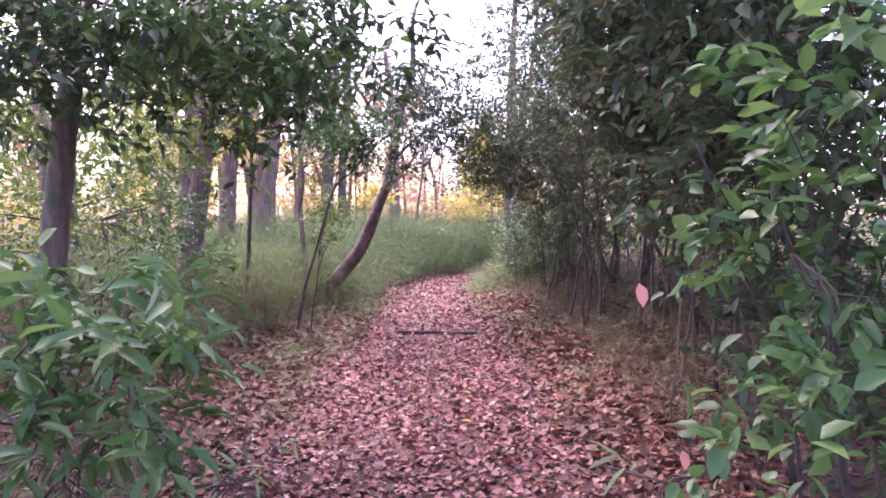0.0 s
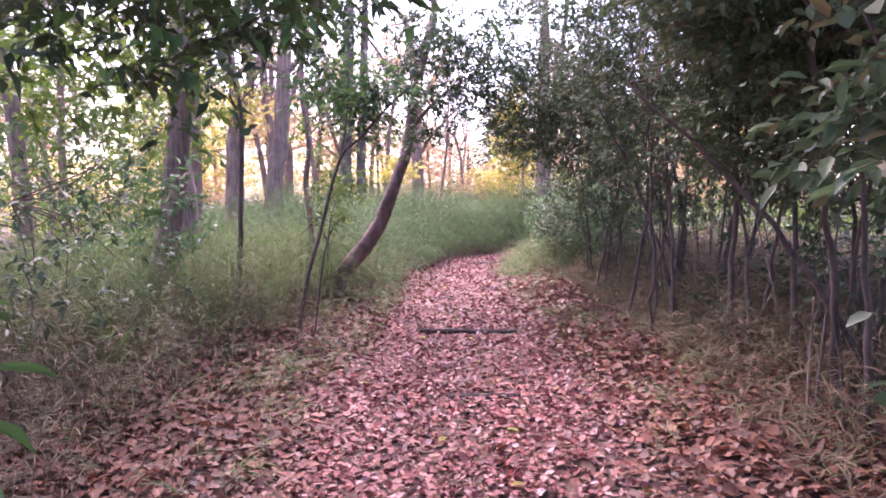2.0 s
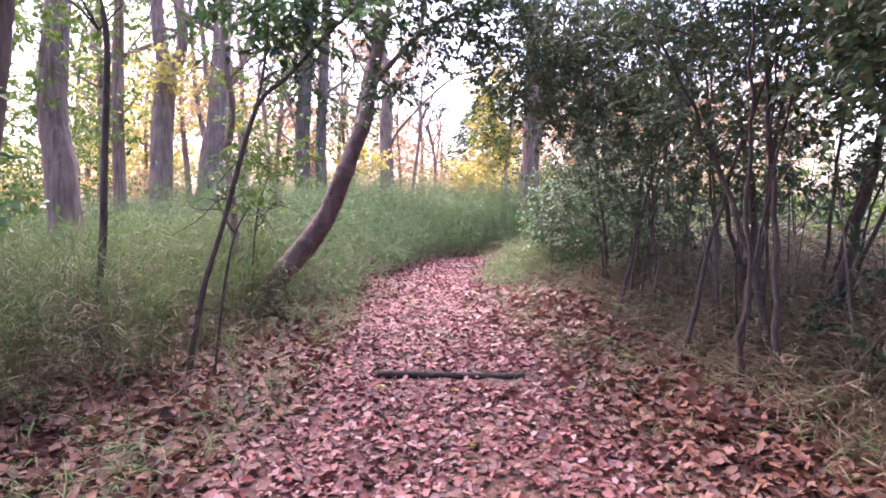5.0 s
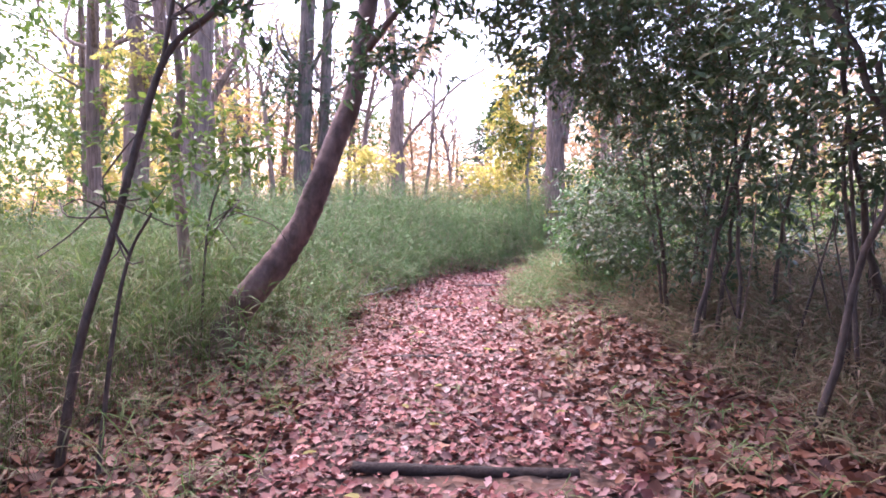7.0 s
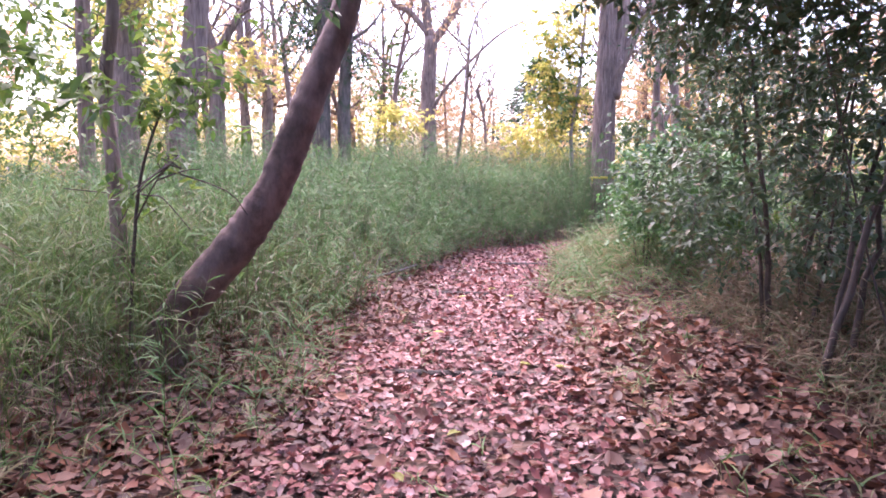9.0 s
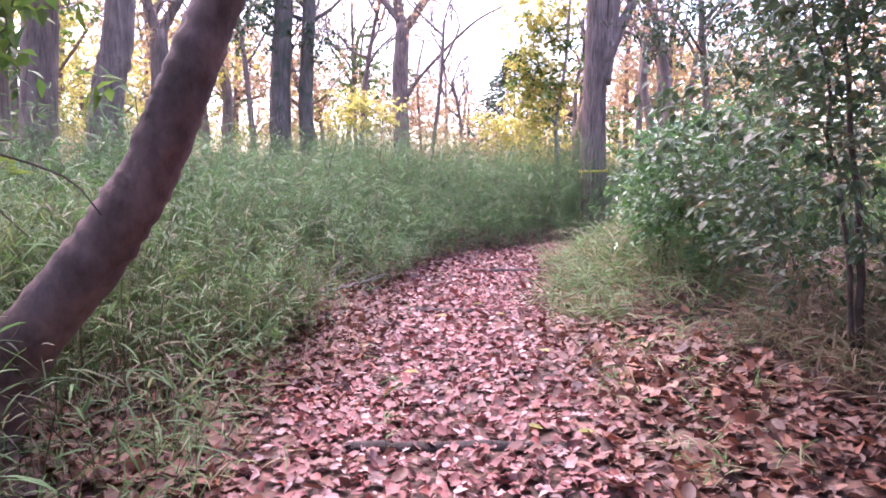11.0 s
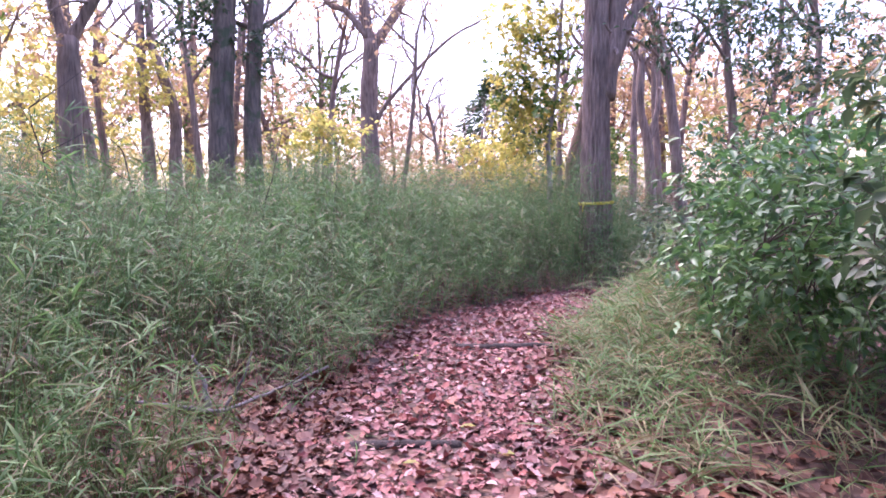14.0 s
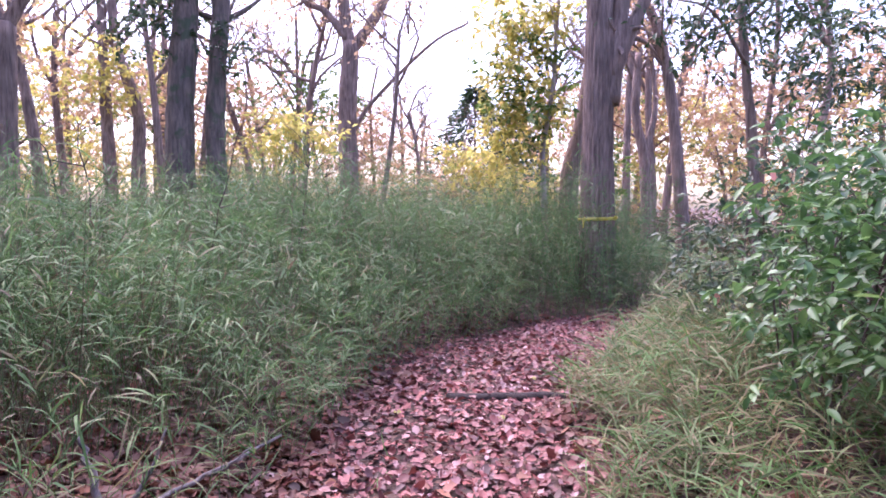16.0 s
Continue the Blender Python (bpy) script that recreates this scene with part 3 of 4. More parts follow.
tree("large tree with furrowed grey bark and a yellow tape round it", [(1.95, 25.33, 0.3), (1.94, 25.44, 2.02), (1.95, 25.55, 3.63), (1.97, 25.65, 5.2), (2.0, 25.7, 7.0)], 0.27, 0.15, BARK_GREY,
     [([(2.1, 25.5, 3.0), (2.2, 25.56, 3.7), (2.3, 25.62, 4.7), (2.4, 25.7, 6.5)], 0.15, 0.1), ([(2.15, 25.52, 3.4), (2.42, 25.58, 4.1), (2.7, 25.62, 4.7), (3.3, 25.7, 6.0)], 0.12, 0.07)],
     [(ORANGE, (2.6, 26.5, 5.6), (1.6, 1.2, 0.9), 40, 9, 0.11, 0.06)], 72, 22, 0.22, 0.3, tall=11.0)
tree("slender pale sapling with yellow-green autumn leaves", [(1.43, 27.07, 0.91), (1.4, 27.13, 1.81), (1.37, 27.17, 2.4), (1.45, 27.21, 2.9), (1.56, 27.26, 3.7), (1.6, 27.31, 4.4), (1.65, 27.35, 5.4)], 0.055, 0.03, BARK_PALE,
     boughs((1.6, 27.3, 4.0), 4, 1.0, 0.025), [(YELLOW, (1.0, 27.4, 3.2), (0.75, 0.6, 1.4), 120, 12, 0.14, 0.065), (GREEN, (1.1, 27.2, 3.7), (0.8, 0.6, 1.4), 50, 10, 0.15, 0.07), (YELLOW, (1.1, 27.3, 4.9), (0.9, 0.7, 0.9), 60, 12, 0.15, 0.07), (YELLOW, (0.3, 28.6, 2.2), (0.9, 0.7, 0.7), 60, 12, 0.12, 0.06), (ORANGE, (-0.2, 29.5, 1.9), (0.8, 0.6, 0.5), 30, 10, 0.11, 0.06)], 10)
tree("tall bare tree that forks high above the bamboo grass", [(-3.08, 34.59, 2.14), (-3.15, 34.72, 4.1), (-3.05, 34.85, 6.14)], 0.30, 0.24, BARK_GREY,
     [([(-3.05, 34.85, 5.9), (-2.52, 34.88, 6.63), (-1.95, 34.95, 7.7), (-1.5, 35, 9.4)], 0.18, 0.1), ([(-3.08, 34.85, 5.9), (-3.26, 34.91, 7.03), (-3.35, 34.98, 8.3), (-3.6, 35, 10)], 0.2, 0.12),
      ([(-3.15, 34.8, 6.2), (-3.83, 34.91, 7.03), (-4.4, 34.93, 7.3), (-5.0, 35, 8.3)], 0.12, 0.06), ([(-3.0, 34.68, 3.5), (-2.42, 34.74, 4.43), (-0.79, 34.84, 6.07), (0.34, 34.88, 6.74)], 0.075, 0.03)],
     [(ORANGE, (-4.5, 35.2, 8.0), (2.2, 1.5, 1.3), 60, 9, 0.16, 0.09)], 18)
tree("dark trunk overgrown with ivy and moss", [(-4.69, 26.34, 1.73), (-4.71, 26.42, 2.93), (-4.63, 26.55, 4.79), (-4.5, 26.7, 8)], 0.25, 0.18, BARK_DARK, boughs((-4.6, 26.6, 5.0), 3, 1.6, 0.08),
     [(DARKLEAF, (-5.1, 26.3, 4.7), (0.9, 0.7, 1.0), 60, 10, 0.12, 0.06)], 20, 12, 0.08, tall=11.0)
tree("dark trunk overgrown with ivy and moss", [(-4.16, 26.54, 1.74), (-4.2, 26.63, 2.97), (-4.12, 26.75, 4.85), (-4.0, 26.9, 8)], 0.175, 0.13, BARK_DARK, boughs((-4.1, 26.8, 4.6), 4, 1.5, 0.06),
     [(DARKLEAF, (-4.0, 26.6, 4.0), (0.5, 0.4, 0.7), 25, 9, 0.1, 0.05), (YELLOW, (-3.2, 27.5, 2.6), (0.8, 0.8, 0.55), 60, 12, 0.13, 0.06)], 18, 10, 0.08, tall=11.0)
tree("grey tree that divides into two limbs", [(-6.79, 25.16, 2.07), (-6.81, 25.26, 4.05)], 0.2, 0.17, BARK_GREY,
     [([(-6.81, 25.25, 3.95), (-7.04, 25.27, 4.62), (-7.12, 25.3, 5.38), (-7.3, 25.4, 7)], 0.12, 0.06), ([(-6.79, 25.25, 3.95), (-6.42, 25.32, 4.61), (-6.04, 25.39, 5.27), (-5.7, 25.5, 6.8)], 0.11, 0.06)],
     [(ORANGE, (-7.5, 26, 4.5), (1.6, 1.2, 1.1), 50, 10, 0.13, 0.07)], 16, 10, 0.06)
tree("thin grey tree leaning among the others", [(-8.14, 28.09, 2.58), (-8.36, 28.13, 3.79), (-8.53, 28.17, 4.76), (-8.7, 28.3, 7)], 0.11, 0.07, BARK_GREY, boughs((-8.5, 28.1, 4.8), 3, 1.4, 0.05), tall=11.0)
tree("curved grey tree in the middle distance", [(-9.18, 34.62, 2.41), (-9.2, 34.73, 4.04), (-9.7, 34.83, 5.5), (-9.95, 34.9, 6.48), (-10, 35, 9)], 0.2, 0.11, BARK_GREY, boughs((-9.9, 34.9, 6.0), 3, 2, 0.08), [(YELLOW, (-9.5, 34, 5.0), (1.6, 1.2, 1.1), 60, 10, 0.17, 0.09)], tall=11.0)
tree("straight grey tree in the middle distance", [(-10.0, 34.62, 2.4), (-10.18, 34.79, 4.85), (-10.28, 34.89, 7.5)], 0.2, 0.13, BARK_GREY, boughs((-10.2, 34.8, 6.0), 3, 2, 0.08), [(ORANGE, (-11, 35.5, 5.2), (2, 1.5, 1.4), 60, 10, 0.17, 0.09)], tall=11.0)
tree("crooked grey tree beyond the taped one", [(4.37, 28.48, 1.09), (4.27, 28.55, 2.21), (4.09, 28.67, 3.88), (3.8, 28.75, 5.1), (3.3, 28.8, 6.0)], 0.15, 0.08, BARK_GREY, boughs((4.0, 28.7, 4.3), 3, 1.2, 0.05), [(ORANGE, (3.4, 28.9, 5.0), (0.9, 0.7, 0.6), 30, 9, 0.12, 0.06)])
tree("forked grey tree standing beyond the grass", [(4.6, 31.49, 1.14), (4.52, 31.59, 2.65), (4.31, 31.66, 3.74), (4.37, 31.73, 5.2)], 0.16, 0.09, BARK_GREY, [([(4.52, 31.6, 2.7), (4.79, 31.67, 3.89), (4.64, 31.76, 5.4)], 0.09, 0.05)] + boughs((4.37, 31.7, 4.8), 3, 1.4, 0.05), tall=11.0)
tree("thin grey tree standing beyond the grass", [(4.65, 33.55, 2.02), (4.69, 33.69, 4.03), (4.81, 33.77, 6.3)], 0.125, 0.08, BARK_GREY, boughs((4.8, 33.7, 5.0), 3, 1.6, 0.05), tall=11.0)
tree("leaning grey trunk behind the taped tree", [(2.0, 27.99, 1.09), (2.05, 28.06, 2.16), (2.26, 28.11, 3.02), (2.5, 28.2, 4.6)], 0.2, 0.14, BARK_GREY, boughs((2.45, 28.2, 4.3), 3, 1.2, 0.07), [(GREEN, (2.9, 28.4, 2.2), (0.5, 0.5, 0.6), 25, 10, 0.12, 0.06)], tall=11.0)
tree("slim tree with sparse hanging evergreen leaves", [(3.84, 24.56, 2.45), (3.77, 24.61, 3.14), (3.68, 24.69, 4.3), (3.6, 24.8, 6)], 0.075, 0.05, BARK_GREY,
     [([(3.75, 24.6, 3.4), (3.1, 24.2, 4.0), (2.5, 24.0, 4.1)], 0.03, 0.01), ([(3.7, 24.65, 4.0), (4.3, 24.3, 4.6), (4.8, 24.0, 4.7)], 0.03, 0.01)],
     [(DARKLEAF, (3.4, 24.0, 3.9), (1.3, 0.9, 0.8), 90, 8, 0.13, 0.05), (DARKLEAF, (4.6, 23.6, 3.2), (1.0, 0.9, 0.9), 80, 8, 0.13, 0.05)], 10, tall=11.0)
tree("thick grey trunk rising from the bamboo grass", [(-5.35, 20.65, 1.49), (-5.3, 20.75, 2.39), (-5.16, 20.86, 3.29), (-5.0, 21, 6)], 0.23, 0.18, BARK_GREY, boughs((-5.0, 21, 5.0), 3, 1.6, 0.09), (), 20, 12, 0.07, tall=11.0)
tree("pale grey tree with leafy sprays at its foot", [(-3.67, 11.57, 0.95), (-3.59, 11.63, 1.57), (-3.49, 11.71, 2.53), (-3.44, 11.77, 3.25), (-3.4, 11.9, 5)], 0.15, 0.12, BARK_GREY, boughs((-3.4, 11.8, 4.0), 3, 1.2, 0.05),
     [(BROAD, (-3.6, 10.9, 1.7), (0.8, 0.6, 0.7), 45, 9, 0.11, 0.045), (GREEN, (-3.9, 11.3, 3.2), (1.0, 0.7, 0.8), 50, 10, 0.10, 0.045)], 16, tall=11.0)
tree("grey tree among the saplings", [(-5.01, 15.0, 1.72), (-5.13, 15.08, 2.72), (-5.04, 15.21, 4.26), (-5, 15.3, 6)], 0.19, 0.15, BARK_GREY, boughs((-5, 15.2, 4.5), 3, 1.4, 0.06), [(GREEN, (-5.1, 14.6, 3.4), (1.2, 0.8, 1.0), 50, 10, 0.11, 0.05)], 16, tall=11.0)
tree("pale forked tree beyond the saplings", [(-6.48, 20.92, 1.15), (-6.47, 21.07, 2.82), (-6.39, 21.18, 4.11)], 0.25, 0.22, BARK_GREY,
     [([(-6.39, 21.18, 4.0), (-6.59, 21.27, 5.26), (-6.61, 21.33, 6.04), (-6.8, 21.4, 8)], 0.16, 0.1), ([(-6.36, 21.18, 4.0), (-6.04, 21.24, 4.75), (-6.16, 21.35, 6.03), (-6.1, 21.4, 8)], 0.14, 0.09)],
     [(YELLOW, (-6.2, 20.8, 4.1), (0.9, 0.7, 0.6), 45, 10, 0.11, 0.06)], 16)
tree("thin wavy dark sapling standing in the undergrowth", [(-3.08, 12.27, 0.56), (-3.04, 12.33, 1.16), (-3.04, 12.37, 1.58), (-3.03, 12.45, 2.36), (-3.04, 12.5, 2.9), (-3.14, 12.53, 3.32), (-3.22, 12.55, 3.9)], 0.038, 0.022, TWIG, boughs((-3.1, 12.5, 3.0), 3, 0.7, 0.015), [(GREEN, (-3.2, 12.4, 3.3), (0.6, 0.5, 0.5), 22, 9, 0.09, 0.04)], 8, flare=0.1)
tree("slim grey-brown sapling standing in the undergrowth", [(-2.74, 14.76, 0.66), (-2.8, 14.82, 1.36), (-2.87, 14.88, 1.97), (-2.82, 14.94, 2.59), (-2.93, 15.0, 3.36), (-2.93, 15.08, 4.13)], 0.058, 0.035, BARK_GREY, boughs((-2.88, 14.95, 3.0), 3, 0.9, 0.02), [(GREEN, (-2.5, 14.7, 2.7), (0.7, 0.5, 0.6), 26, 9, 0.09, 0.04)], 10, flare=0.1, tall=6.0)
tree("young sapling with sprays of fresh green leaves", [(-2.42, 14.3, 0.3), (-2.4, 14.35, 0.9), (-2.34, 14.38, 1.4), (-2.2, 14.4, 1.8)], 0.016, 0.008, TWIG, [([(-2.38, 14.36, 1.1), (-2.2, 14.3, 1.35), (-2.05, 14.3, 1.5)], 0.007, 0.003)],
     [(GREEN, (-2.15, 14.3, 1.9), (0.5, 0.4, 0.28), 26, 10, 0.10, 0.042), (GREEN, (-2.2, 14.35, 1.35), (0.3, 0.3, 0.2), 8, 8, 0.09, 0.04)], 7, flare=0)
tree("slanting thin sapling with drooping leaves", [(-2.09, 12.04, 0.74), (-1.93, 12.11, 1.31), (-1.69, 12.21, 2.19), (-1.43, 12.25, 2.47), (-1.15, 12.29, 2.78), (-0.8, 12.3, 3.1)], 0.026, 0.012, TWIG,
     [([(-1.69, 12.21, 2.19), (-1.6, 12.2, 2.6), (-1.55, 12.2, 3.1)], 0.014, 0.006)], [(DARKLEAF, (-1.15, 12.3, 2.85), (0.6, 0.45, 0.4), 34, 9, 0.11, 0.045), (GREEN, (-1.75, 12.6, 1.9), (0.35, 0.3, 0.35), 14, 8, 0.09, 0.04), (BROAD, (-1.55, 12.4, 3.1), (0.75, 0.7, 0.45), 60, 9, 0.12, 0.05), (DARKLEAF, (-2.3, 12.3, 3.9), (1.3, 1.3, 0.5), 90, 10, 0.12, 0.05)], 8, flare=0.1)
tree("short dark sapling beside the slanting one", [(-1.92, 12.06, 0.79), (-1.84, 12.1, 1.2), (-1.73, 12.13, 1.42)], 0.014, 0.007, TWIG, [([(-1.84, 12.1, 1.2), (-1.95, 12.1, 1.4), (-1.98, 12.12, 1.6)], 0.007, 0.003)], [(GREEN, (-1.8, 12.1, 1.5), (0.25, 0.25, 0.2), 9, 7, 0.08, 0.035)], 6, flare=0)
# the dark clumps above 4 m are added over the view to shade the path
tree("dark trunk with a limb that reaches over the path", [(-2.85, 7.19, 1.57), (-2.81, 7.2, 1.92), (-2.77, 7.23, 2.48), (-2.68, 7.25, 2.95)], 0.105, 0.085, BARK_DARK,
     [([(-2.7, 7.25, 2.85), (-2.75, 7.27, 3.25), (-2.84, 7.28, 3.6), (-2.9, 7.3, 4.6)], 0.05, 0.03), ([(-2.68, 7.25, 2.85), (-2.45, 7.27, 3.12), (-2.15, 7.27, 3.06), (-1.84, 7.28, 2.98), (-1.2, 7.3, 2.9), (-0.5, 7.4, 2.95)], 0.035, 0.01)],
     [(DARKLEAF, (-1.5, 7.6, 3.25), (1.7, 0.9, 0.7), 190, 10, 0.13, 0.05), (BROAD, (-0.9, 6.9, 2.75), (0.6, 0.4, 0.28), 34, 8, 0.13, 0.05), (DARKLEAF, (-1.3, 7.2, 2.35), (0.45, 0.35, 0.25), 14, 7, 0.11, 0.045), (GREEN, (-2.3, 8.0, 2.6), (0.9, 0.7, 0.7), 45, 9, 0.1, 0.045), (BROAD, (-1.35, 6.4, 2.95), (0.75, 0.6, 0.4), 60, 8, 0.13, 0.05), (DARKLEAF, (-1.7, 5.6, 4.3), (1.7, 1.9, 0.6), 150, 10, 0.14, 0.055), (DARKLEAF, (-2.9, 6.6, 3.4), (0.9, 0.8, 0.6), 70, 10, 0.13, 0.05), (DARKLEAF, (-2.5, 6.3, 2.85), (1.1, 0.7, 0.6), 70, 9, 0.13, 0.05), (DARKLEAF, (-1.2, 8.6, 4.6), (1.8, 1.6, 0.6), 120, 10, 0.14, 0.055)], 14, flare=0.1, tall=6.0)

# woods in the distance: single trunks with bare boughs
FAR_PLACES = [(-18, 30), (-15, 38), (-20, 44), (-12.5, 44), (-9, 48), (-16, 52), (-6.5, 44), (-5, 52), (-22, 36), (-13, 30.5), (-24, 50), (7.5, 40), (9.5, 36), (12, 44), (7, 50), (15, 50), (12, 33), (16, 40), (-14, 47), (-17.5, 46), (-7.5, 40.5), (-11, 52), (-8, 56), (-13.5, 56), (-3.6, 47), (-19, 40), (-5.8, 60), (-2.8, 56), (6, 42), (8.5, 46), (10.5, 52), (5.5, 55), (13.5, 42), (-24, 58), (-21, 52), (-1.5, 62), (3.5, 64), (0.8, 70), (-11, 60), (10, 62), (-19, 64), (-10.5, 26), (-8.2, 22.5), (-9.5, 18.5), (-7.5, 14.5), (-6.2, 10.5), (-11.5, 21)]
for k, (fx, fy) in enumerate(FAR_PLACES):
    hgt = rng.uniform(7, 11) if fy < 60 else rng.uniform(4.5, 7)
    lean_x = rng.normal(0, 0.5)
    rr = rng.uniform(0.10, 0.21)
    top = (fx + lean_x, fy, hgt * 0.75)
    crown = []
    if fy < 60:
        leaf_kind = GREEN if fy < 27 else (ORANGE, YELLOW, GREEN, ORANGE)[k % 4]
        crown = [(leaf_kind, (fx + lean_x, fy, hgt * 0.62), (3.2, 1.8, 2.4), 170 if fy > 27 else 80, 10, 0.18, 0.10), ((GREEN if fy < 27 else (ORANGE, YELLOW)[k % 2]), (fx + rng.normal(0, 1.5), fy, hgt * 0.33), (2.2, 1.3, 1.3), 80, 9, 0.15, 0.075)]
    tree("bare grey tree in the distant autumn wood", [(fx, fy, 0.2), (fx + lean_x * 0.2, fy, hgt * 0.35), top, (top[0] + rng.normal(0, 0.3), fy, hgt)], rr, rr * 0.5, BARK_GREY, boughs((fx + lean_x * 0.5, fy, hgt * 0.45), 3, hgt * 0.28, rr * 0.5) + boughs(top, 3, hgt * 0.25, rr * 0.4), crown, 9, group="trees of the distant wood")



def bare_tree(x, y, h, r, label, lean=0.0, leaf=None):
    """A leafless tree whose limbs fork again and again into fine twigs."""
    ob = root("bare_tree", (x, y, float(ground_z(x, y))), label, "tree", "leafless trees round the clearing")
    g, fine = Geo(), Geo()
    c = tube(g, [(x, y, -0.05), (x + lean * 0.3, y, h * 0.25), (x + lean * 0.7 + rng.normal(0, 0.1), y, h * 0.5), (x + lean + rng.normal(0, 0.2), y, h * 0.72)], r, r * 0.5, 9, 4, 0.05)
    part("trunk", g, BARK_GREY, ob)
    tips = []

    def fork(geo, p, d, length, rad, depth):
        d = unit(d)
        bend = rng.normal(0, 0.13, 3) * length
        e = p + d * length + np.array([0, 0, 0.06 * length])
        tube(geo, [p, (p + e) / 2 + bend, e], rad, rad * 0.6, 6 if depth > 2 else 4, 2, 0)
        tips.append(e)
        if depth:
            for _ in range(3 if depth > 1 else 2):
                s = rng.uniform(0.45, 1.0)
                fork(fine if depth < 4 else geo, p + (e - p) * s + bend * (1 - s), d + rng.normal(0, 0.5, 3) * np.array([1, 0.7, 0.8]) + np.array([0, 0, 0.12]), length * rng.uniform(0.55, 0.8), rad * 0.55, depth - 1)

    for k in range(5):
        i = len(c) - 1 - k
        a = rng.uniform(0, 6.283)
        limb = Geo()
        fork(limb, c[max(i, len(c) // 2)], np.array([np.cos(a), np.sin(a) * 0.6, rng.uniform(0.7, 1.5)]), h * rng.uniform(0.16, 0.24), r * 0.42, 4)
        part("limb", limb, BARK_GREY, ob)
    tagged(part("branchwork", fine, BARK_GREY, ob), kind="stuff")
    if leaf:
        tips = np.array(tips)
        tips = tips[rng.uniform(0, 1, len(tips)) < 0.6]
        k = np.repeat(np.arange(len(tips)), 3)
        g = Geo()
        leaves(g, tips[k] + rng.normal(0, 0.18, (len(k), 3)), rng.normal(0, 1, (len(k), 3)), rng.uniform(0.09, 0.17, len(k)), 0.07, SMALL_LEAF)
        tagged(part("crown", g, leaf, ob), kind="stuff")


for bx, by, bh, br, lean, leaf in [(-1.2, 44, 7.5, 0.11, -0.5, None), (0.2, 52, 7.0, 0.10, 0.5, None), (-2.2, 58, 8.5, 0.13, 0.6, None), (-5.2, 38, 10, 0.15, 0.4, ORANGE), (-6.8, 31, 8.5, 0.11, -0.6, YELLOW),
                                   (-9.5, 40, 11, 0.17, 0.8, ORANGE), (-12, 36, 10, 0.15, -0.5, ORANGE), (-2.0, 31, 7.5, 0.075, 0.9, ORANGE), (5.6, 34, 9, 0.13, -0.4, None), (7.2, 38, 10, 0.15, 0.5, None), (3.4, 40, 9, 0.12, 0.3, None), (-15.5, 33, 10, 0.14, 0.5, YELLOW), (6.4, 28, 8, 0.10, 0.6, None), (-7.4, 46, 11, 0.17, 0.4, YELLOW)]:
    bare_tree(bx, by, bh, br, "leafless grey tree with fine forking twigs" if leaf is None else "grey tree with fine twigs and a few autumn leaves", lean, leaf)

# evergreen far behind the clearing
def spruce(x, y, h, w, label):
    ob = root("conifer", (x, y, 0), label, "tree")
    g = Geo()
    tube(g, [(x, y, -0.1), (x, y, h * 0.5), (x, y, h)], 0.16, 0.02, 8, 4)
    part("trunk", g, BARK_DARK, ob)
    g = Geo()
    n = 2600
    s = rng.uniform(0.12, 1, n)
    a = rng.uniform(0, 6.283, n)
    r = (1 - s) * w * rng.uniform(0.3, 1.1, n) + 0.15
    pos = np.stack([x + np.cos(a) * r, y + np.sin(a) * r, s * h + rng.normal(0, 0.15, n)], -1)
    way = np.stack([np.cos(a), np.sin(a), rng.normal(-0.1, 0.4, n)], -1)
    leaves(g, pos, way, rng.uniform(0.4, 0.8, n), rng.uniform(0.12, 0.25, n), SMALL_LEAF)
    part("crown", g, DARKLEAF, ob)


spruce(1.9, 62, 9.6, 6.2, "dark green conifer far behind the clearing")
spruce(5.2, 66, 8.0, 5.0, "dark green conifer far behind the clearing")

# ---- shrubs ----


def shrub(label, stems, clumps, mat, wood=TWIG, leaf=0.075, wide=0.034, shape=SMALL_LEAF, name="shrub", category="shrub", dense=1.0):
    """Stems as lines with radii; clumps as (centre, radius, sprays, leaves each)."""
    b = stems[0][0][0]
    base = (b[0], b[1], float(ground_z(b[0], b[1])))
    ob = root(name, base, label, category)
    for line, r in stems:
        g = Geo()
        tube(g, line, r, r * 0.35, 8, 5, 0.05, wobble=0.012)
        part("stem", g, wood, ob)
    heads = [np.array(line[-1]) for line, r in stems]
    for centre, radius, sprays, each in clumps:
        g, tw = Geo(), Geo()
        st = in_ellipsoid(int(sprays * dense), centre, radius, 0.55)
        out = unit(st - np.array(centre)) * np.array([1, 1, 0.5]) + rng.normal(0, 0.5, st.shape)
        spray(g, tw, st, st + out * min(leaf * 2.6, 0.25), each, leaf, wide, shape, 0.25)
        for s in in_ellipsoid(max(4, sprays // 14), centre, np.array(radius) * 0.9, 0.5):
            h = heads[int(np.argmin([np.linalg.norm(q - s) for q in heads]))]
            if np.linalg.norm(h - s) < 1.1:
                tube(tw, [h, (h + s) / 2 + rng.normal(0, 0.12, 3), s], 0.007, 0.003, 5, 4, 0)
        tagged(part("crown", g, mat, ob), kind="stuff")
        tagged(part("branchwork", tw, wood, ob), kind="stuff")
    return ob


def stems_at(spots, height, r, spread=0.5):
    out = []
    for x, y in spots:
        z = float(ground_z(x, y)) - 0.04
        h = height * rng.uniform(0.75, 1.1)
        dx, dy = rng.normal(0, spread, 2)
        out.append(([(x, y, z), (x + dx * 0.25, y + dy * 0.25, z + h * 0.35), (x + dx * 0.6, y + dy * 0.6, z + h * 0.7), (x + dx, y + dy, z + h)], r * rng.uniform(0.6, 1.2)))
    return out


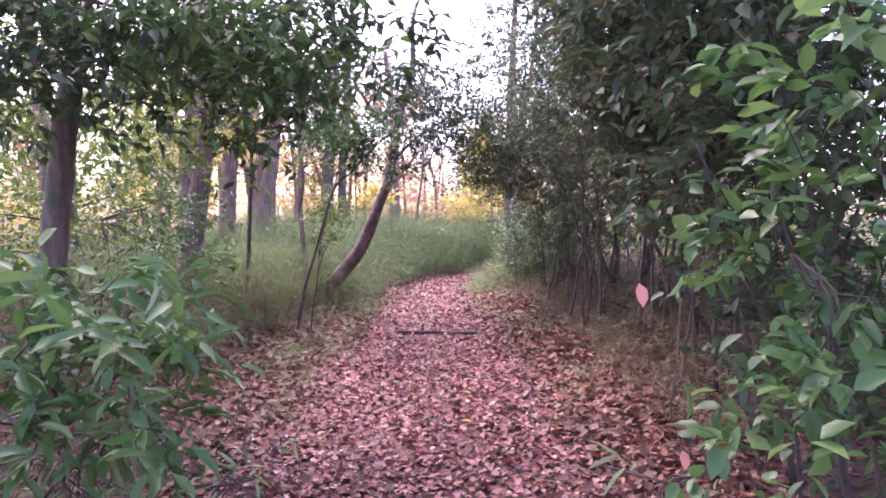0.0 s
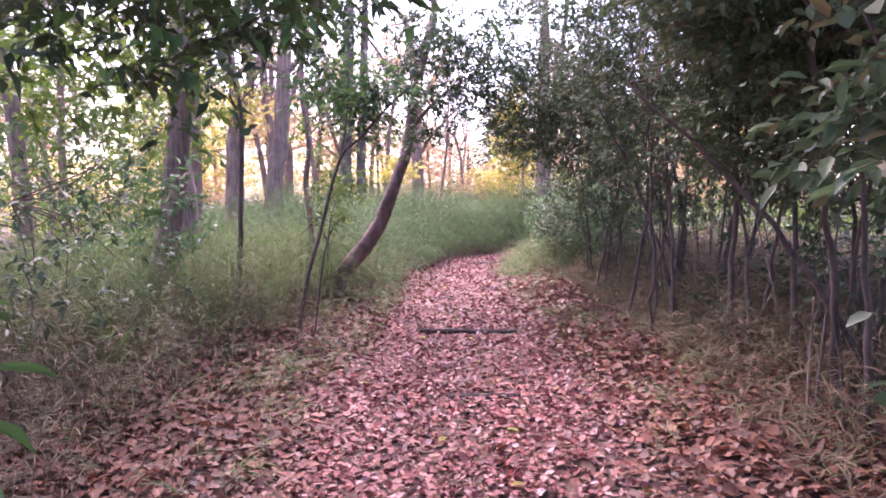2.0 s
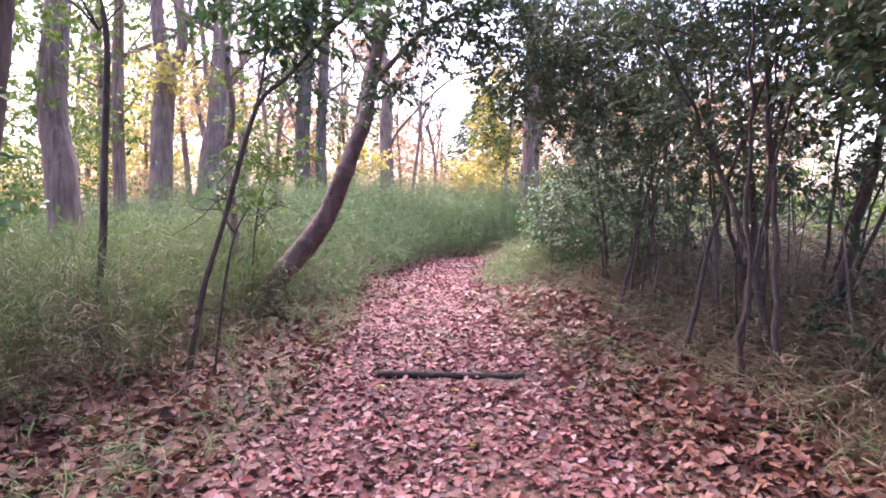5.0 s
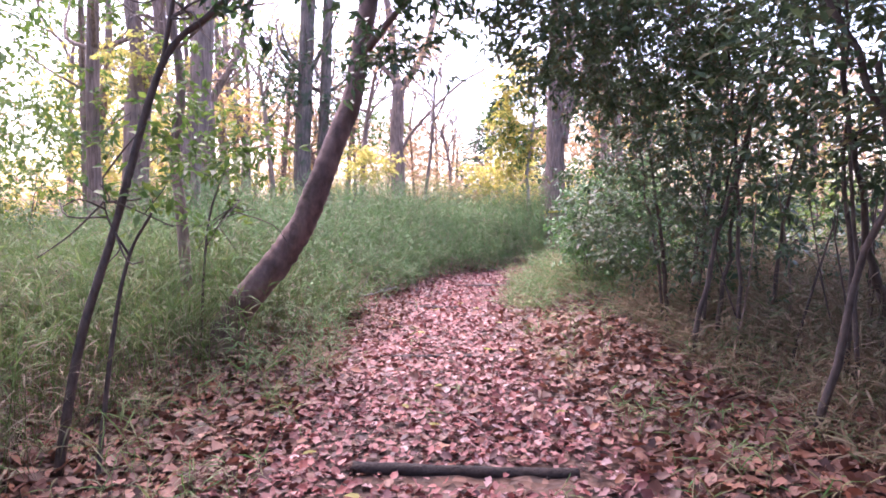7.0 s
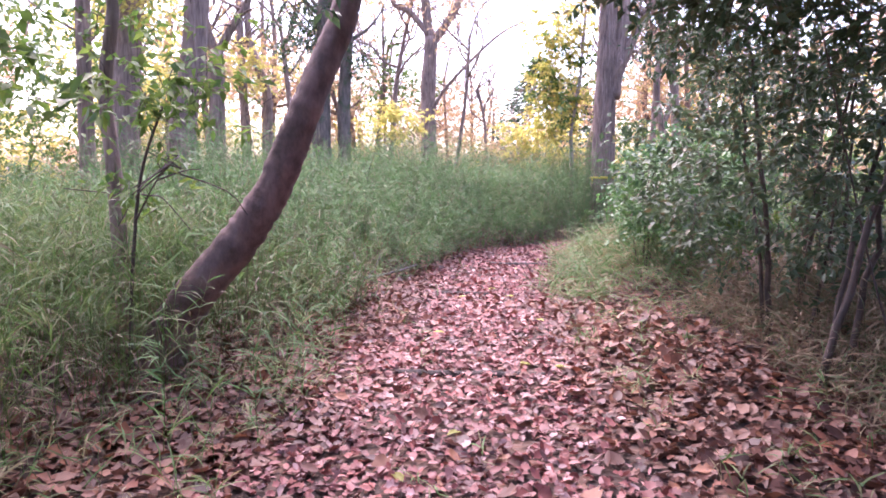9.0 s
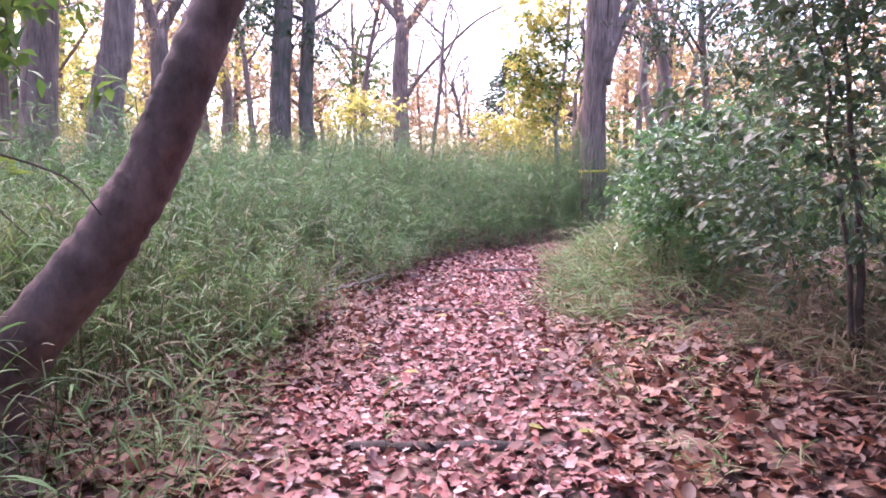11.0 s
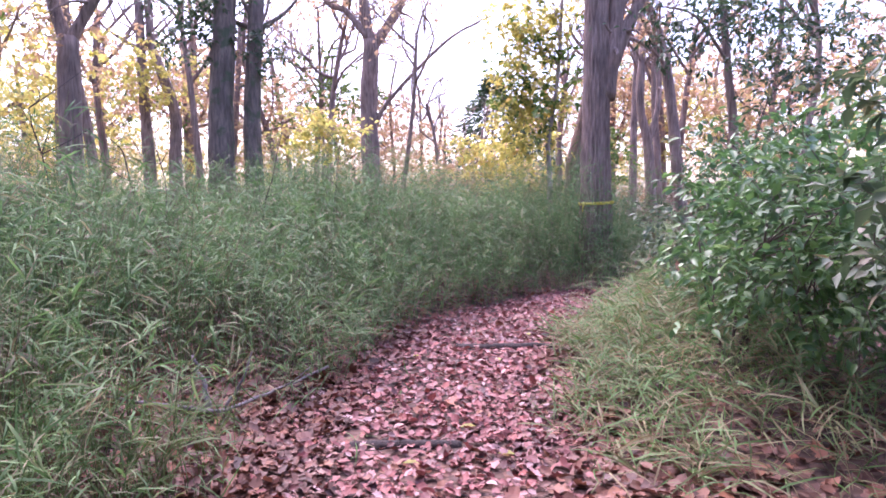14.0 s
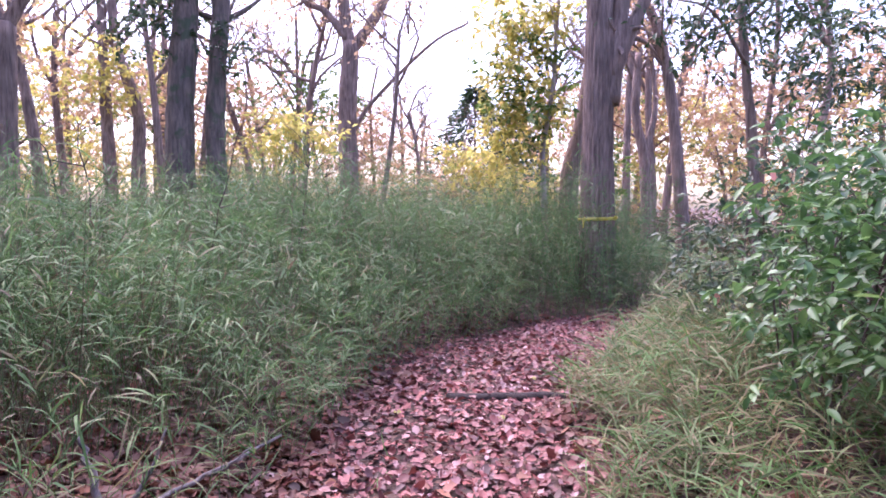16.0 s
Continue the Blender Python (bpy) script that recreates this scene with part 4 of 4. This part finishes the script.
def spots(n, x, y, rx, ry):
    return [(x + rng.uniform(-rx, rx), y + rng.uniform(-ry, ry)) for _ in range(n)]


shrub("tall dark evergreen shrub with many thin stems overhanging the path", stems_at(spots(11, 2.4, 15.4, 0.55, 0.9), 3.0, 0.022),
      [((2.05, 16.0, 1.5), (1.1, 1.2, 0.85), 330, 11), ((1.12, 14.6, 3.0), (0.95, 0.9, 0.75), 340, 11), ((2.05, 15.2, 2.8), (1.1, 1.2, 1.0), 300, 11), ((1.55, 15.6, 4.3), (1.45, 1.4, 1.1), 330, 11), ((2.6, 14.3, 2.2), (0.9, 0.9, 1.2), 120, 11), ((2.9, 14.0, 3.7), (1.2, 1.0, 1.0), 100, 11)], GLOSSY, leaf=0.085, wide=0.04, dense=1.75)
# the two highest clumps are added to shade the shrub from above
shrub("tall dark evergreen shrub with bare stems below its crown", stems_at(spots(14, 2.7, 12.6, 0.8, 1.1), 3.2, 0.026)
      + [([(2.95, 13.6, 0.0), (2.85, 13.55, 0.7), (2.9, 13.5, 1.2), (2.65, 13.4, 2.4)], 0.065), ([(2.88, 13.5, 0.75), (2.65, 13.4, 1.05), (2.4, 13.2, 1.9)], 0.04), ([(3.0, 12.1, 0.0), (2.95, 12.1, 0.8), (3.1, 12.0, 1.7), (3.2, 12.0, 2.8)], 0.06)],
      [((2.8, 12.7, 2.3), (1.3, 1.5, 0.85), 360, 11), ((2.6, 12.5, 3.7), (1.6, 1.6, 1.1), 520, 11), ((2.9, 12.4, 5.2), (1.8, 1.7, 0.9), 230, 11), ((1.7, 12.6, 4.6), (1.3, 1.4, 0.8), 150, 11)], GLOSSY, leaf=0.088, wide=0.04, dense=1.8)
# the clumps at 5 m and over are added above the view, for shade below
shrub("tall dark evergreen shrub with bare brown stems", stems_at(spots(12, 3.2, 9.6, 0.7, 1.1), 3.2, 0.03),
      [((3.2, 9.8, 2.4), (1.3, 1.6, 0.85), 340, 11), ((3.0, 9.6, 3.7), (1.6, 1.7, 1.1), 480, 11), ((3.7, 9.6, 1.2), (0.9, 1.4, 0.6), 70, 9), ((2.5, 8.5, 3.2), (1.1, 0.9, 1.0), 210, 11), ((3.1, 9.4, 5.0), (1.7, 1.7, 0.9), 220, 11), ((2.3, 8.8, 3.4), (1.1, 1.0, 0.9), 260, 11), ((3.5, 11.2, 3.8), (1.3, 1.2, 1.0), 280, 11), ((3.0, 10.7, 2.7), (1.0, 1.0, 0.7), 160, 11), ((1.9, 9.2, 4.4), (1.2, 1.5, 0.7), 200, 11), ((1.3, 8.6, 5.6), (2.0, 1.9, 0.6), 190, 10)], GLOSSY, leaf=0.085, wide=0.04, dense=3.0)
# the last two clumps are added out of view overhead to hold back sky light
shrub("big glossy-leaved shrub crowding the start of the path", stems_at(spots(7, 2.5, 6.3, 0.5, 0.8), 2.8, 0.022),
      [((2.4, 6.3, 2.1), (0.95, 1.2, 0.7), 160, 9), ((2.2, 6.2, 3.1), (1.2, 1.2, 0.8), 200, 9), ((2.75, 6.3, 0.9), (0.8, 1.0, 0.55), 70, 9), ((1.7, 6.3, 3.6), (1.1, 1.2, 0.5), 100, 9), ((1.6, 6.0, 4.6), (1.6, 1.8, 0.6), 100, 9), ((2.9, 4.0, 4.2), (1.3, 1.4, 0.6), 110, 9)], GLOSSY, leaf=0.115, wide=0.062, shape=BROAD_LEAF, dense=1.7)
shrub("light green broad-leaved branches reaching over the path", stems_at(spots(4, 2.0, 4.6, 0.25, 0.3), 1.8, 0.015, 0.3),
      [((1.9, 4.95, 1.75), (0.65, 0.6, 0.4), 55, 8), ((1.72, 4.7, 1.02), (0.5, 0.5, 0.3), 45, 8), ((1.8, 4.6, 2.35), (0.6, 0.6, 0.3), 34, 8)], BROAD, leaf=0.115, wide=0.068, shape=BROAD_LEAF, dense=1.2)
shrub("dense low evergreen shrub beside the footpath", stems_at(spots(8, 2.0, 18.9, 0.45, 0.5), 1.3, 0.016, 0.3),
      [((1.7, 18.0, 1.25), (0.6, 0.65, 0.5), 150, 10), ((2.15, 19.0, 0.95), (0.8, 0.85, 0.6), 240, 11), ((2.25, 19.1, 1.5), (0.75, 0.75, 0.45), 130, 10), ((2.6, 18.0, 1.3), (0.8, 0.8, 0.9), 150, 10)], BROAD, leaf=0.085, wide=0.042, shape=BROAD_LEAF, dense=1.4)
shrub("leafy shrub with a few red withered leaves", stems_at(spots(6, 2.5, 21.2, 0.4, 0.5), 1.6, 0.014, 0.3),
      [((2.35, 21.0, 1.0), (0.75, 0.8, 0.55), 150, 10), ((2.75, 21.2, 1.6), (0.8, 0.7, 0.5), 100, 9), ((3.4, 21.4, 2.6), (0.9, 0.8, 0.6), 26, 8)], GLOSSY, leaf=0.09, wide=0.042, dense=1.2)
shrub("green shrub with long pointed leaves beside the path", stems_at(spots(5, -1.55, 4.7, 0.25, 0.3), 1.2, 0.013, 0.25),
      [((-1.35, 4.75, 1.27), (0.55, 0.5, 0.36), 60, 9), ((-1.12, 4.75, 1.12), (0.28, 0.3, 0.22), 18, 8)], BROAD, leaf=0.15, wide=0.056, shape=BROAD_LEAF, dense=1.0)
shrub("dark twiggy bush under the trees", stems_at(spots(6, -3.3, 8.7, 0.6, 0.8), 1.5, 0.011, 0.35),
      [((-3.2, 8.6, 1.3), (1.0, 0.9, 0.6), 70, 7), ((-2.8, 8.7, 1.9), (0.7, 0.7, 0.5), 40, 8)], DARKLEAF, leaf=0.085, wide=0.036, dense=1.2)

# thickets that close the view between the far trunks
for k, (bx, by, bh, mat) in enumerate([(-14, 33, 1.6, ORANGE), (-10, 40, 2.0, YELLOW), (-17, 42, 2.4, ORANGE), (-6, 47, 2.2, ORANGE), (-1.5, 50, 1.6, DRY), (4, 47, 1.9, YELLOW), (8, 44, 1.3, ORANGE), (12, 38, 1.5, ORANGE), (7, 34, 0.9, DRY),
                                       (-21, 34, 2.4, YELLOW), (-11, 24, 1.7, GREEN), (-9, 17, 1.7, GREEN), (-8, 12, 1.8, GREEN), (-6, 8, 1.8, GREEN), (6.8, 27, 0.8, DRY), (6.8, 20, 1.5, GREEN), (6.6, 14, 1.4, GREEN), (5.5, 8, 2.0, DARKLEAF), (16, 46, 2.6, ORANGE), (5.2, 11.5, 0.9, DARKLEAF), (5.0, 15.5, 0.9, DARKLEAF), (5.2, 18, 1.1, GREEN), (8, 23, 1.0, GREEN), (9, 17, 1.7, GREEN), (8.5, 11, 1.8, GREEN), (9.5, 29, 1.2, ORANGE), (2.5, 52, 1.6, ORANGE), (-4, 58, 2.0, DRY), (1, 66, 1.8, DRY), (6, 58, 2.2, ORANGE), (-20, 25, 2.4, GREEN), (-14, 26, 2.0, YELLOW), (-13, 17, 2.2, GREEN), (-26, 44, 2.8, ORANGE), (5, 3, 2.0, DARKLEAF), (-4.5, 4, 1.8, DARKLEAF)]):
    # the last two thickets are added out of view beside the starting point
    shrub("thicket of twiggy undergrowth between the far trees", stems_at(spots(6, bx, by, 1.2, 0.7), bh * 1.2, 0.02, 0.6), [((bx, by, bh * 0.75), (2.8, 1.4, bh * 0.85), 420, 9)], mat, leaf=0.15 if by > 20 else 0.11, wide=0.075 if by > 20 else 0.05)

# unseen evergreen bush added behind the starting point, where it blocks some low light
shrub("unseen dark evergreen bush added behind the start of the path", stems_at(spots(6, -0.8, -3.0, 1.5, 0.4), 1.0, 0.012, 0.3), [((-0.8, -3.0, 0.7), (3.2, 1.0, 0.7), 90, 9)], DARKLEAF, leaf=0.12, wide=0.05)

# ---- steps, fallen wood and small things ----


def log_step(label, a, b, r, sunk=0.5):
    a, b = np.array(a, float), np.array(b, float)
    base = (float((a + b)[0] / 2), float((a + b)[1] / 2), 0.0)
    ob = root("log_step", base, label, "log")
    g = Geo()
    n = 9
    pts = [a + (b - a) * t + np.array([0, rng.normal(0, 0.006), rng.normal(0, 0.004)]) for t in np.linspace(0, 1, n)]
    for p in pts:
        p[2] += r * (1 - sunk)
    tube(g, pts, r, r * 0.93, 16, 3, 0.05, 7, 0.06)
    part("log", g, LOGWOOD, ob)
    for t in (0.12, 0.86):
        q = a + (b - a) * t
        g = Geo()
        w = np.array([0, -r * 1.15, 0])
        tube(g, [q + w + np.array([0, 0, -0.06]), q + w + np.array([0.004, 0, r * 0.5])], 0.016, 0.013, 8, 3, 0.04)
        part("peg", g, LOGWOOD, ob)


log_step("dark rotten log laid across the footpath as a step", (-0.72, 12.27, 0.0), (0.5, 12.24, 0.0), 0.035, 0.5)
log_step("dark log step almost buried in fallen leaves", (-0.25, 9.6, -0.02), (0.42, 9.66, -0.02), 0.04, 0.6)
log_step("brown log step half buried in fallen leaves", (-0.85, 14.95, -0.02), (0.2, 15.05, -0.02), 0.045, 1.0)
log_step("brown log step half buried in fallen leaves", (-0.95, 17.95, -0.02), (-0.3, 18.0, -0.02), 0.042, 0.85)
log_step("brown log step half buried in fallen leaves", (-0.35, 20.35, -0.02), (0.55, 20.42, -0.02), 0.05, 0.65)

# dead branch in the grass
fb = root("fallen_branch", (-1.7, 18.4, 0.05), "grey weathered dead branch lying in the grass", "branch")
for line, a, b in [([(-2.35, 18.35, 0.12), (-2.0, 18.2, 0.14), (-1.75, 18.2, 0.13), (-1.55, 18.65, 0.12), (-1.3, 19.1, 0.16)], 0.019, 0.008),
                   ([(-1.85, 18.2, 0.13), (-1.9, 18.25, 0.3), (-1.98, 18.3, 0.44)], 0.021, 0.009), ([(-1.75, 18.2, 0.13), (-1.66, 18.3, 0.3), (-1.62, 18.35, 0.46)], 0.012, 0.004),
                   ([(-2.0, 18.2, 0.14), (-2.2, 18.05, 0.22), (-2.5, 18.0, 0.3)], 0.013, 0.004), ([(-1.55, 18.65, 0.12), (-1.4, 18.5, 0.22), (-1.3, 18.55, 0.3)], 0.008, 0.003)]:
    g = Geo()
    tube(g, line, a, b, 9, 5, 0.06, wobble=0.006)
    part("limb", g, DEADWOOD, fb)
fb2 = root("dead_twig", (-4.2, 21.9, 0.2), "bare black twig standing up out of the grass", "twig")
for line, a, b in [([(-4.4, 21.9, 0.1), (-4.26, 21.93, 0.66), (-3.97, 21.95, 0.98), (-3.75, 21.95, 1.05)], 0.016, 0.006), ([(-3.97, 21.95, 0.98), (-4.18, 21.97, 1.53), (-4.27, 21.98, 1.94), (-4.45, 21.99, 2.12)], 0.014, 0.004),
                   ([(-4.2, 21.97, 1.6), (-4.4, 21.9, 1.75), (-4.5, 21.9, 1.95)], 0.007, 0.003)]:
    g = Geo()
    tube(g, line, a, b, 7, 4, 0.05)
    part("limb", g, TWIG, fb2)

for tx, ty, th in [(-3.1, 20.6, 2.0), (-2.6, 21.4, 2.05), (-3.6, 19.6, 1.9), (-2.0, 22.6, 2.0), (-4.6, 20.4, 2.1), (-1.5, 23.4, 1.9)]:
    ob = root("dead_twig", (tx, ty, float(ground_z(tx, ty))), "thin leafless bush stem standing in the bamboo grass", "twig")
    q = np.array([tx, ty, float(ground_z(tx, ty)) - 0.03])
    way = np.array([rng.normal(0, 0.2), rng.normal(0, 0.15), 1.0])
    g = Geo()
    c = tube(g, [q, q + way * th * 0.5 + rng.normal(0, 0.05, 3), q + way * th + rng.normal(0, 0.1, 3)], 0.011, 0.004, 6, 6, 0.05, wobble=0.01)
    part("stem", g, TWIG, ob)
    for _ in range(7):
        p = c[rng.integers(5, len(c))]
        e = p + np.array([rng.normal(0, 0.22), rng.normal(0, 0.15), rng.uniform(0.1, 0.4)])
        g = Geo()
        tube(g, [p, (p + e) / 2 + rng.normal(0, 0.03, 3), e], 0.006, 0.002, 5, 3, 0)
        part("limb", g, TWIG, ob)

# the tape round the trunk, with its knot
tp = root("marking_tape", (1.95, 25.40, 1.28), "yellow plastic marking tape tied round the tree trunk", "tape")
g = Geo()
ang = np.linspace(0, 2 * np.pi, 49)[:-1]
rad = 0.283 + 0.006 * np.sin(ang * 5)
ring = np.stack([1.95 + rad * np.cos(ang), 25.40 + rad * np.sin(ang), 1.28 + 0.012 * np.cos(ang * 1.0)], -1)
outer = ring + np.stack([np.cos(ang) * 0.004, np.sin(ang) * 0.004, 0 * ang], -1)
h = np.array([0, 0, 0.024])
k = np.arange(48)
kn = (k + 1) % 48
v = np.vstack([ring - h, ring + h, outer - h, outer + h])
g.add(v, None, np.vstack([np.stack([96 + k, 96 + kn, 144 + kn, 144 + k], -1), np.stack([kn, k, 48 + k, 48 + kn], -1), np.stack([48 + k, 144 + k, 144 + kn, 48 + kn], -1), np.stack([k, kn, 96 + kn, 96 + k], -1)]))
part("band", g, TAPE, tp)
g = Geo()
tube(g, [(1.72, 25.22, 1.30), (1.70, 25.20, 1.24), (1.69, 25.19, 1.14)], 0.018, 0.010, 8, 4, 0.1)
part("tail", g, TAPE, tp)
g = Geo()
tube(g, [(2.15, 25.20, 1.29), (2.17, 25.18, 1.30), (2.19, 25.17, 1.31)], 0.028, 0.022, 8, 3, 0.15)
part("knot", g, TAPE, tp)


def hanging_leaf(x, y, z, size, label, mat=PINK, way=(0.15, -0.1, -1)):
    ob = root("hanging_leaf", (x, y, z), label, "leaf")
    g = Geo()
    leaves(g, np.array([(x, y, z)]), np.array([way], float), size, size * 0.62, BROAD_LEAF, np.array([(0.2, -1.0, 0.2)]), 0.15)
    part("blade", g, mat, ob)
    g = Geo()
    tube(g, [(x, y, z), (x - 0.01, y + 0.01, z + 0.05), (x - 0.04, y + 0.02, z + 0.13), (x - 0.03, y + 0.02, z + 0.3)], 0.002, 0.003, 5, 4, 0)
    part("stalk", g, TWIG, ob)


hanging_leaf(0.97, 4.92, 1.52, 0.10, "withered pink leaf hanging from a thin twig")
hanging_leaf(-0.78, 4.7, 0.98, 0.09, "withered pink leaf hanging from a shrub")
hanging_leaf(1.15, 4.9, 0.85, 0.08, "withered orange-brown leaf caught in a shrub")
for q in [(2.1, 20.5, 1.75), (2.45, 20.55, 1.45), (1.75, 20.6, 0.8), (2.3, 20.4, 0.75), (1.6, 18.2, 1.2)]:
    hanging_leaf(*q, 0.10, "withered red-orange leaf caught in a shrub")

# wind-blown yellow leaves on the path
for k in range(26):
    yy = rng.uniform(7, 21)
    xx = rng.uniform(float(left_edge(yy)) + 0.1, float(right_edge(yy)) - 0.05)
    ob = root("fallen_leaf", (xx, yy, float(ground_z(xx, yy)) + 0.03), "yellow fallen leaf lying on the brown ones", "leaf", "yellow leaves on the path")
    g = Geo()
    a = rng.uniform(0, 6.28)
    leaves(g, np.array([(xx, yy, float(ground_z(xx, yy)) + 0.032)]), np.array([(np.cos(a), np.sin(a), 0.05)]), 0.10, 0.06, BROAD_LEAF, np.array([(0, 0, 1.0)]), 0.1)
    part("blade", g, YELLOW, ob)

# red marker on a dead stub
mk = root("marker_ribbon", (-3.1, 6.9, 1.7), "small red plastic ribbon tied to a twig", "ribbon")
g = Geo()
tube(g, [(-3.12, 6.9, 1.78), (-3.1, 6.9, 1.7), (-3.11, 6.9, 1.6)], 0.02, 0.028, 8, 4, 0.15)
part("ribbon", g, RED, mk)
g = Geo()
tube(g, [(-2.9, 7.1, 1.75), (-3.0, 6.95, 1.78), (-3.2, 6.85, 1.8)], 0.008, 0.004, 6, 3, 0.05)
part("twig", g, TWIG, mk)

# bare brown suckers under the evergreen shrubs
for k in range(34):
    sy = rng.uniform(8.5, 17)
    sx = float(np.interp(sy, [8, 12, 15, 17], [2.4, 2.2, 1.9, 1.6])) + rng.uniform(0, 1.5)
    ob = root("bare_sucker", (sx, sy, float(ground_z(sx, sy))), "bare brown stem standing under the evergreen shrubs", "stem", "bare stems under the shrubs")
    hh = rng.uniform(0.9, 2.4)
    q = np.array([sx, sy, float(ground_z(sx, sy)) - 0.03])
    d = np.array([rng.normal(0, 0.18), rng.normal(0, 0.18), 1.0]) * hh
    g = Geo()
    c = tube(g, [q, q + d * 0.4 + rng.normal(0, 0.04, 3), q + d], rng.uniform(0.006, 0.016), 0.004, 6, 6, 0.04)
    part("stem", g, TWIG if k % 3 else BARK_GREY, ob)
    for _ in range(2):
        i = rng.integers(4, len(c) - 1)
        e = c[i] + np.array([rng.normal(0, 0.2), rng.normal(0, 0.2), rng.uniform(0.1, 0.4)])
        g = Geo()
        tube(g, [c[i], (c[i] + e) / 2 + rng.normal(0, 0.02, 3), e], 0.005, 0.002, 5, 3, 0)
        part("side_shoot", g, TWIG, ob)

# broad bamboo leaves at the start of the path
shrub("clump of long pale green bamboo leaves", stems_at(spots(5, -1.35, 4.85, 0.15, 0.15), 0.8, 0.005, 0.2), [((-1.3, 4.85, 0.72), (0.3, 0.28, 0.3), 26, 5)], MEADOW, leaf=0.22, wide=0.028, shape=BLADE, name="bamboo_clump", category="bamboo", dense=1.0)
shrub("thin tuft of bamboo leaves beside the path", stems_at(spots(3, -0.95, 5.7, 0.1, 0.15), 0.5, 0.004, 0.2), [((-0.9, 5.7, 0.42), (0.25, 0.2, 0.2), 10, 4)], MEADOW, leaf=0.2, wide=0.024, shape=BLADE, name="bamboo_clump", category="bamboo", dense=1.0)
shrub("leafy bamboo tuft leaning over the path edge", stems_at(spots(3, 1.35, 5.5, 0.1, 0.15), 0.5, 0.004, 0.2), [((1.3, 5.5, 0.45), (0.25, 0.2, 0.2), 9, 4)], MEADOW, leaf=0.2, wide=0.024, shape=BLADE, name="bamboo_clump", category="bamboo", dense=1.0)
PALE = leaf_material("pale_withered_leaf", [(0.6, 0.52, 0.55), (0.66, 0.58, 0.6)], 0.7, 0.2)
hanging_leaf(1.52, 18.85, 1.15, 0.09, "pale lilac withered leaf caught in a shrub", PALE, (0.5, -0.3, 0.6))
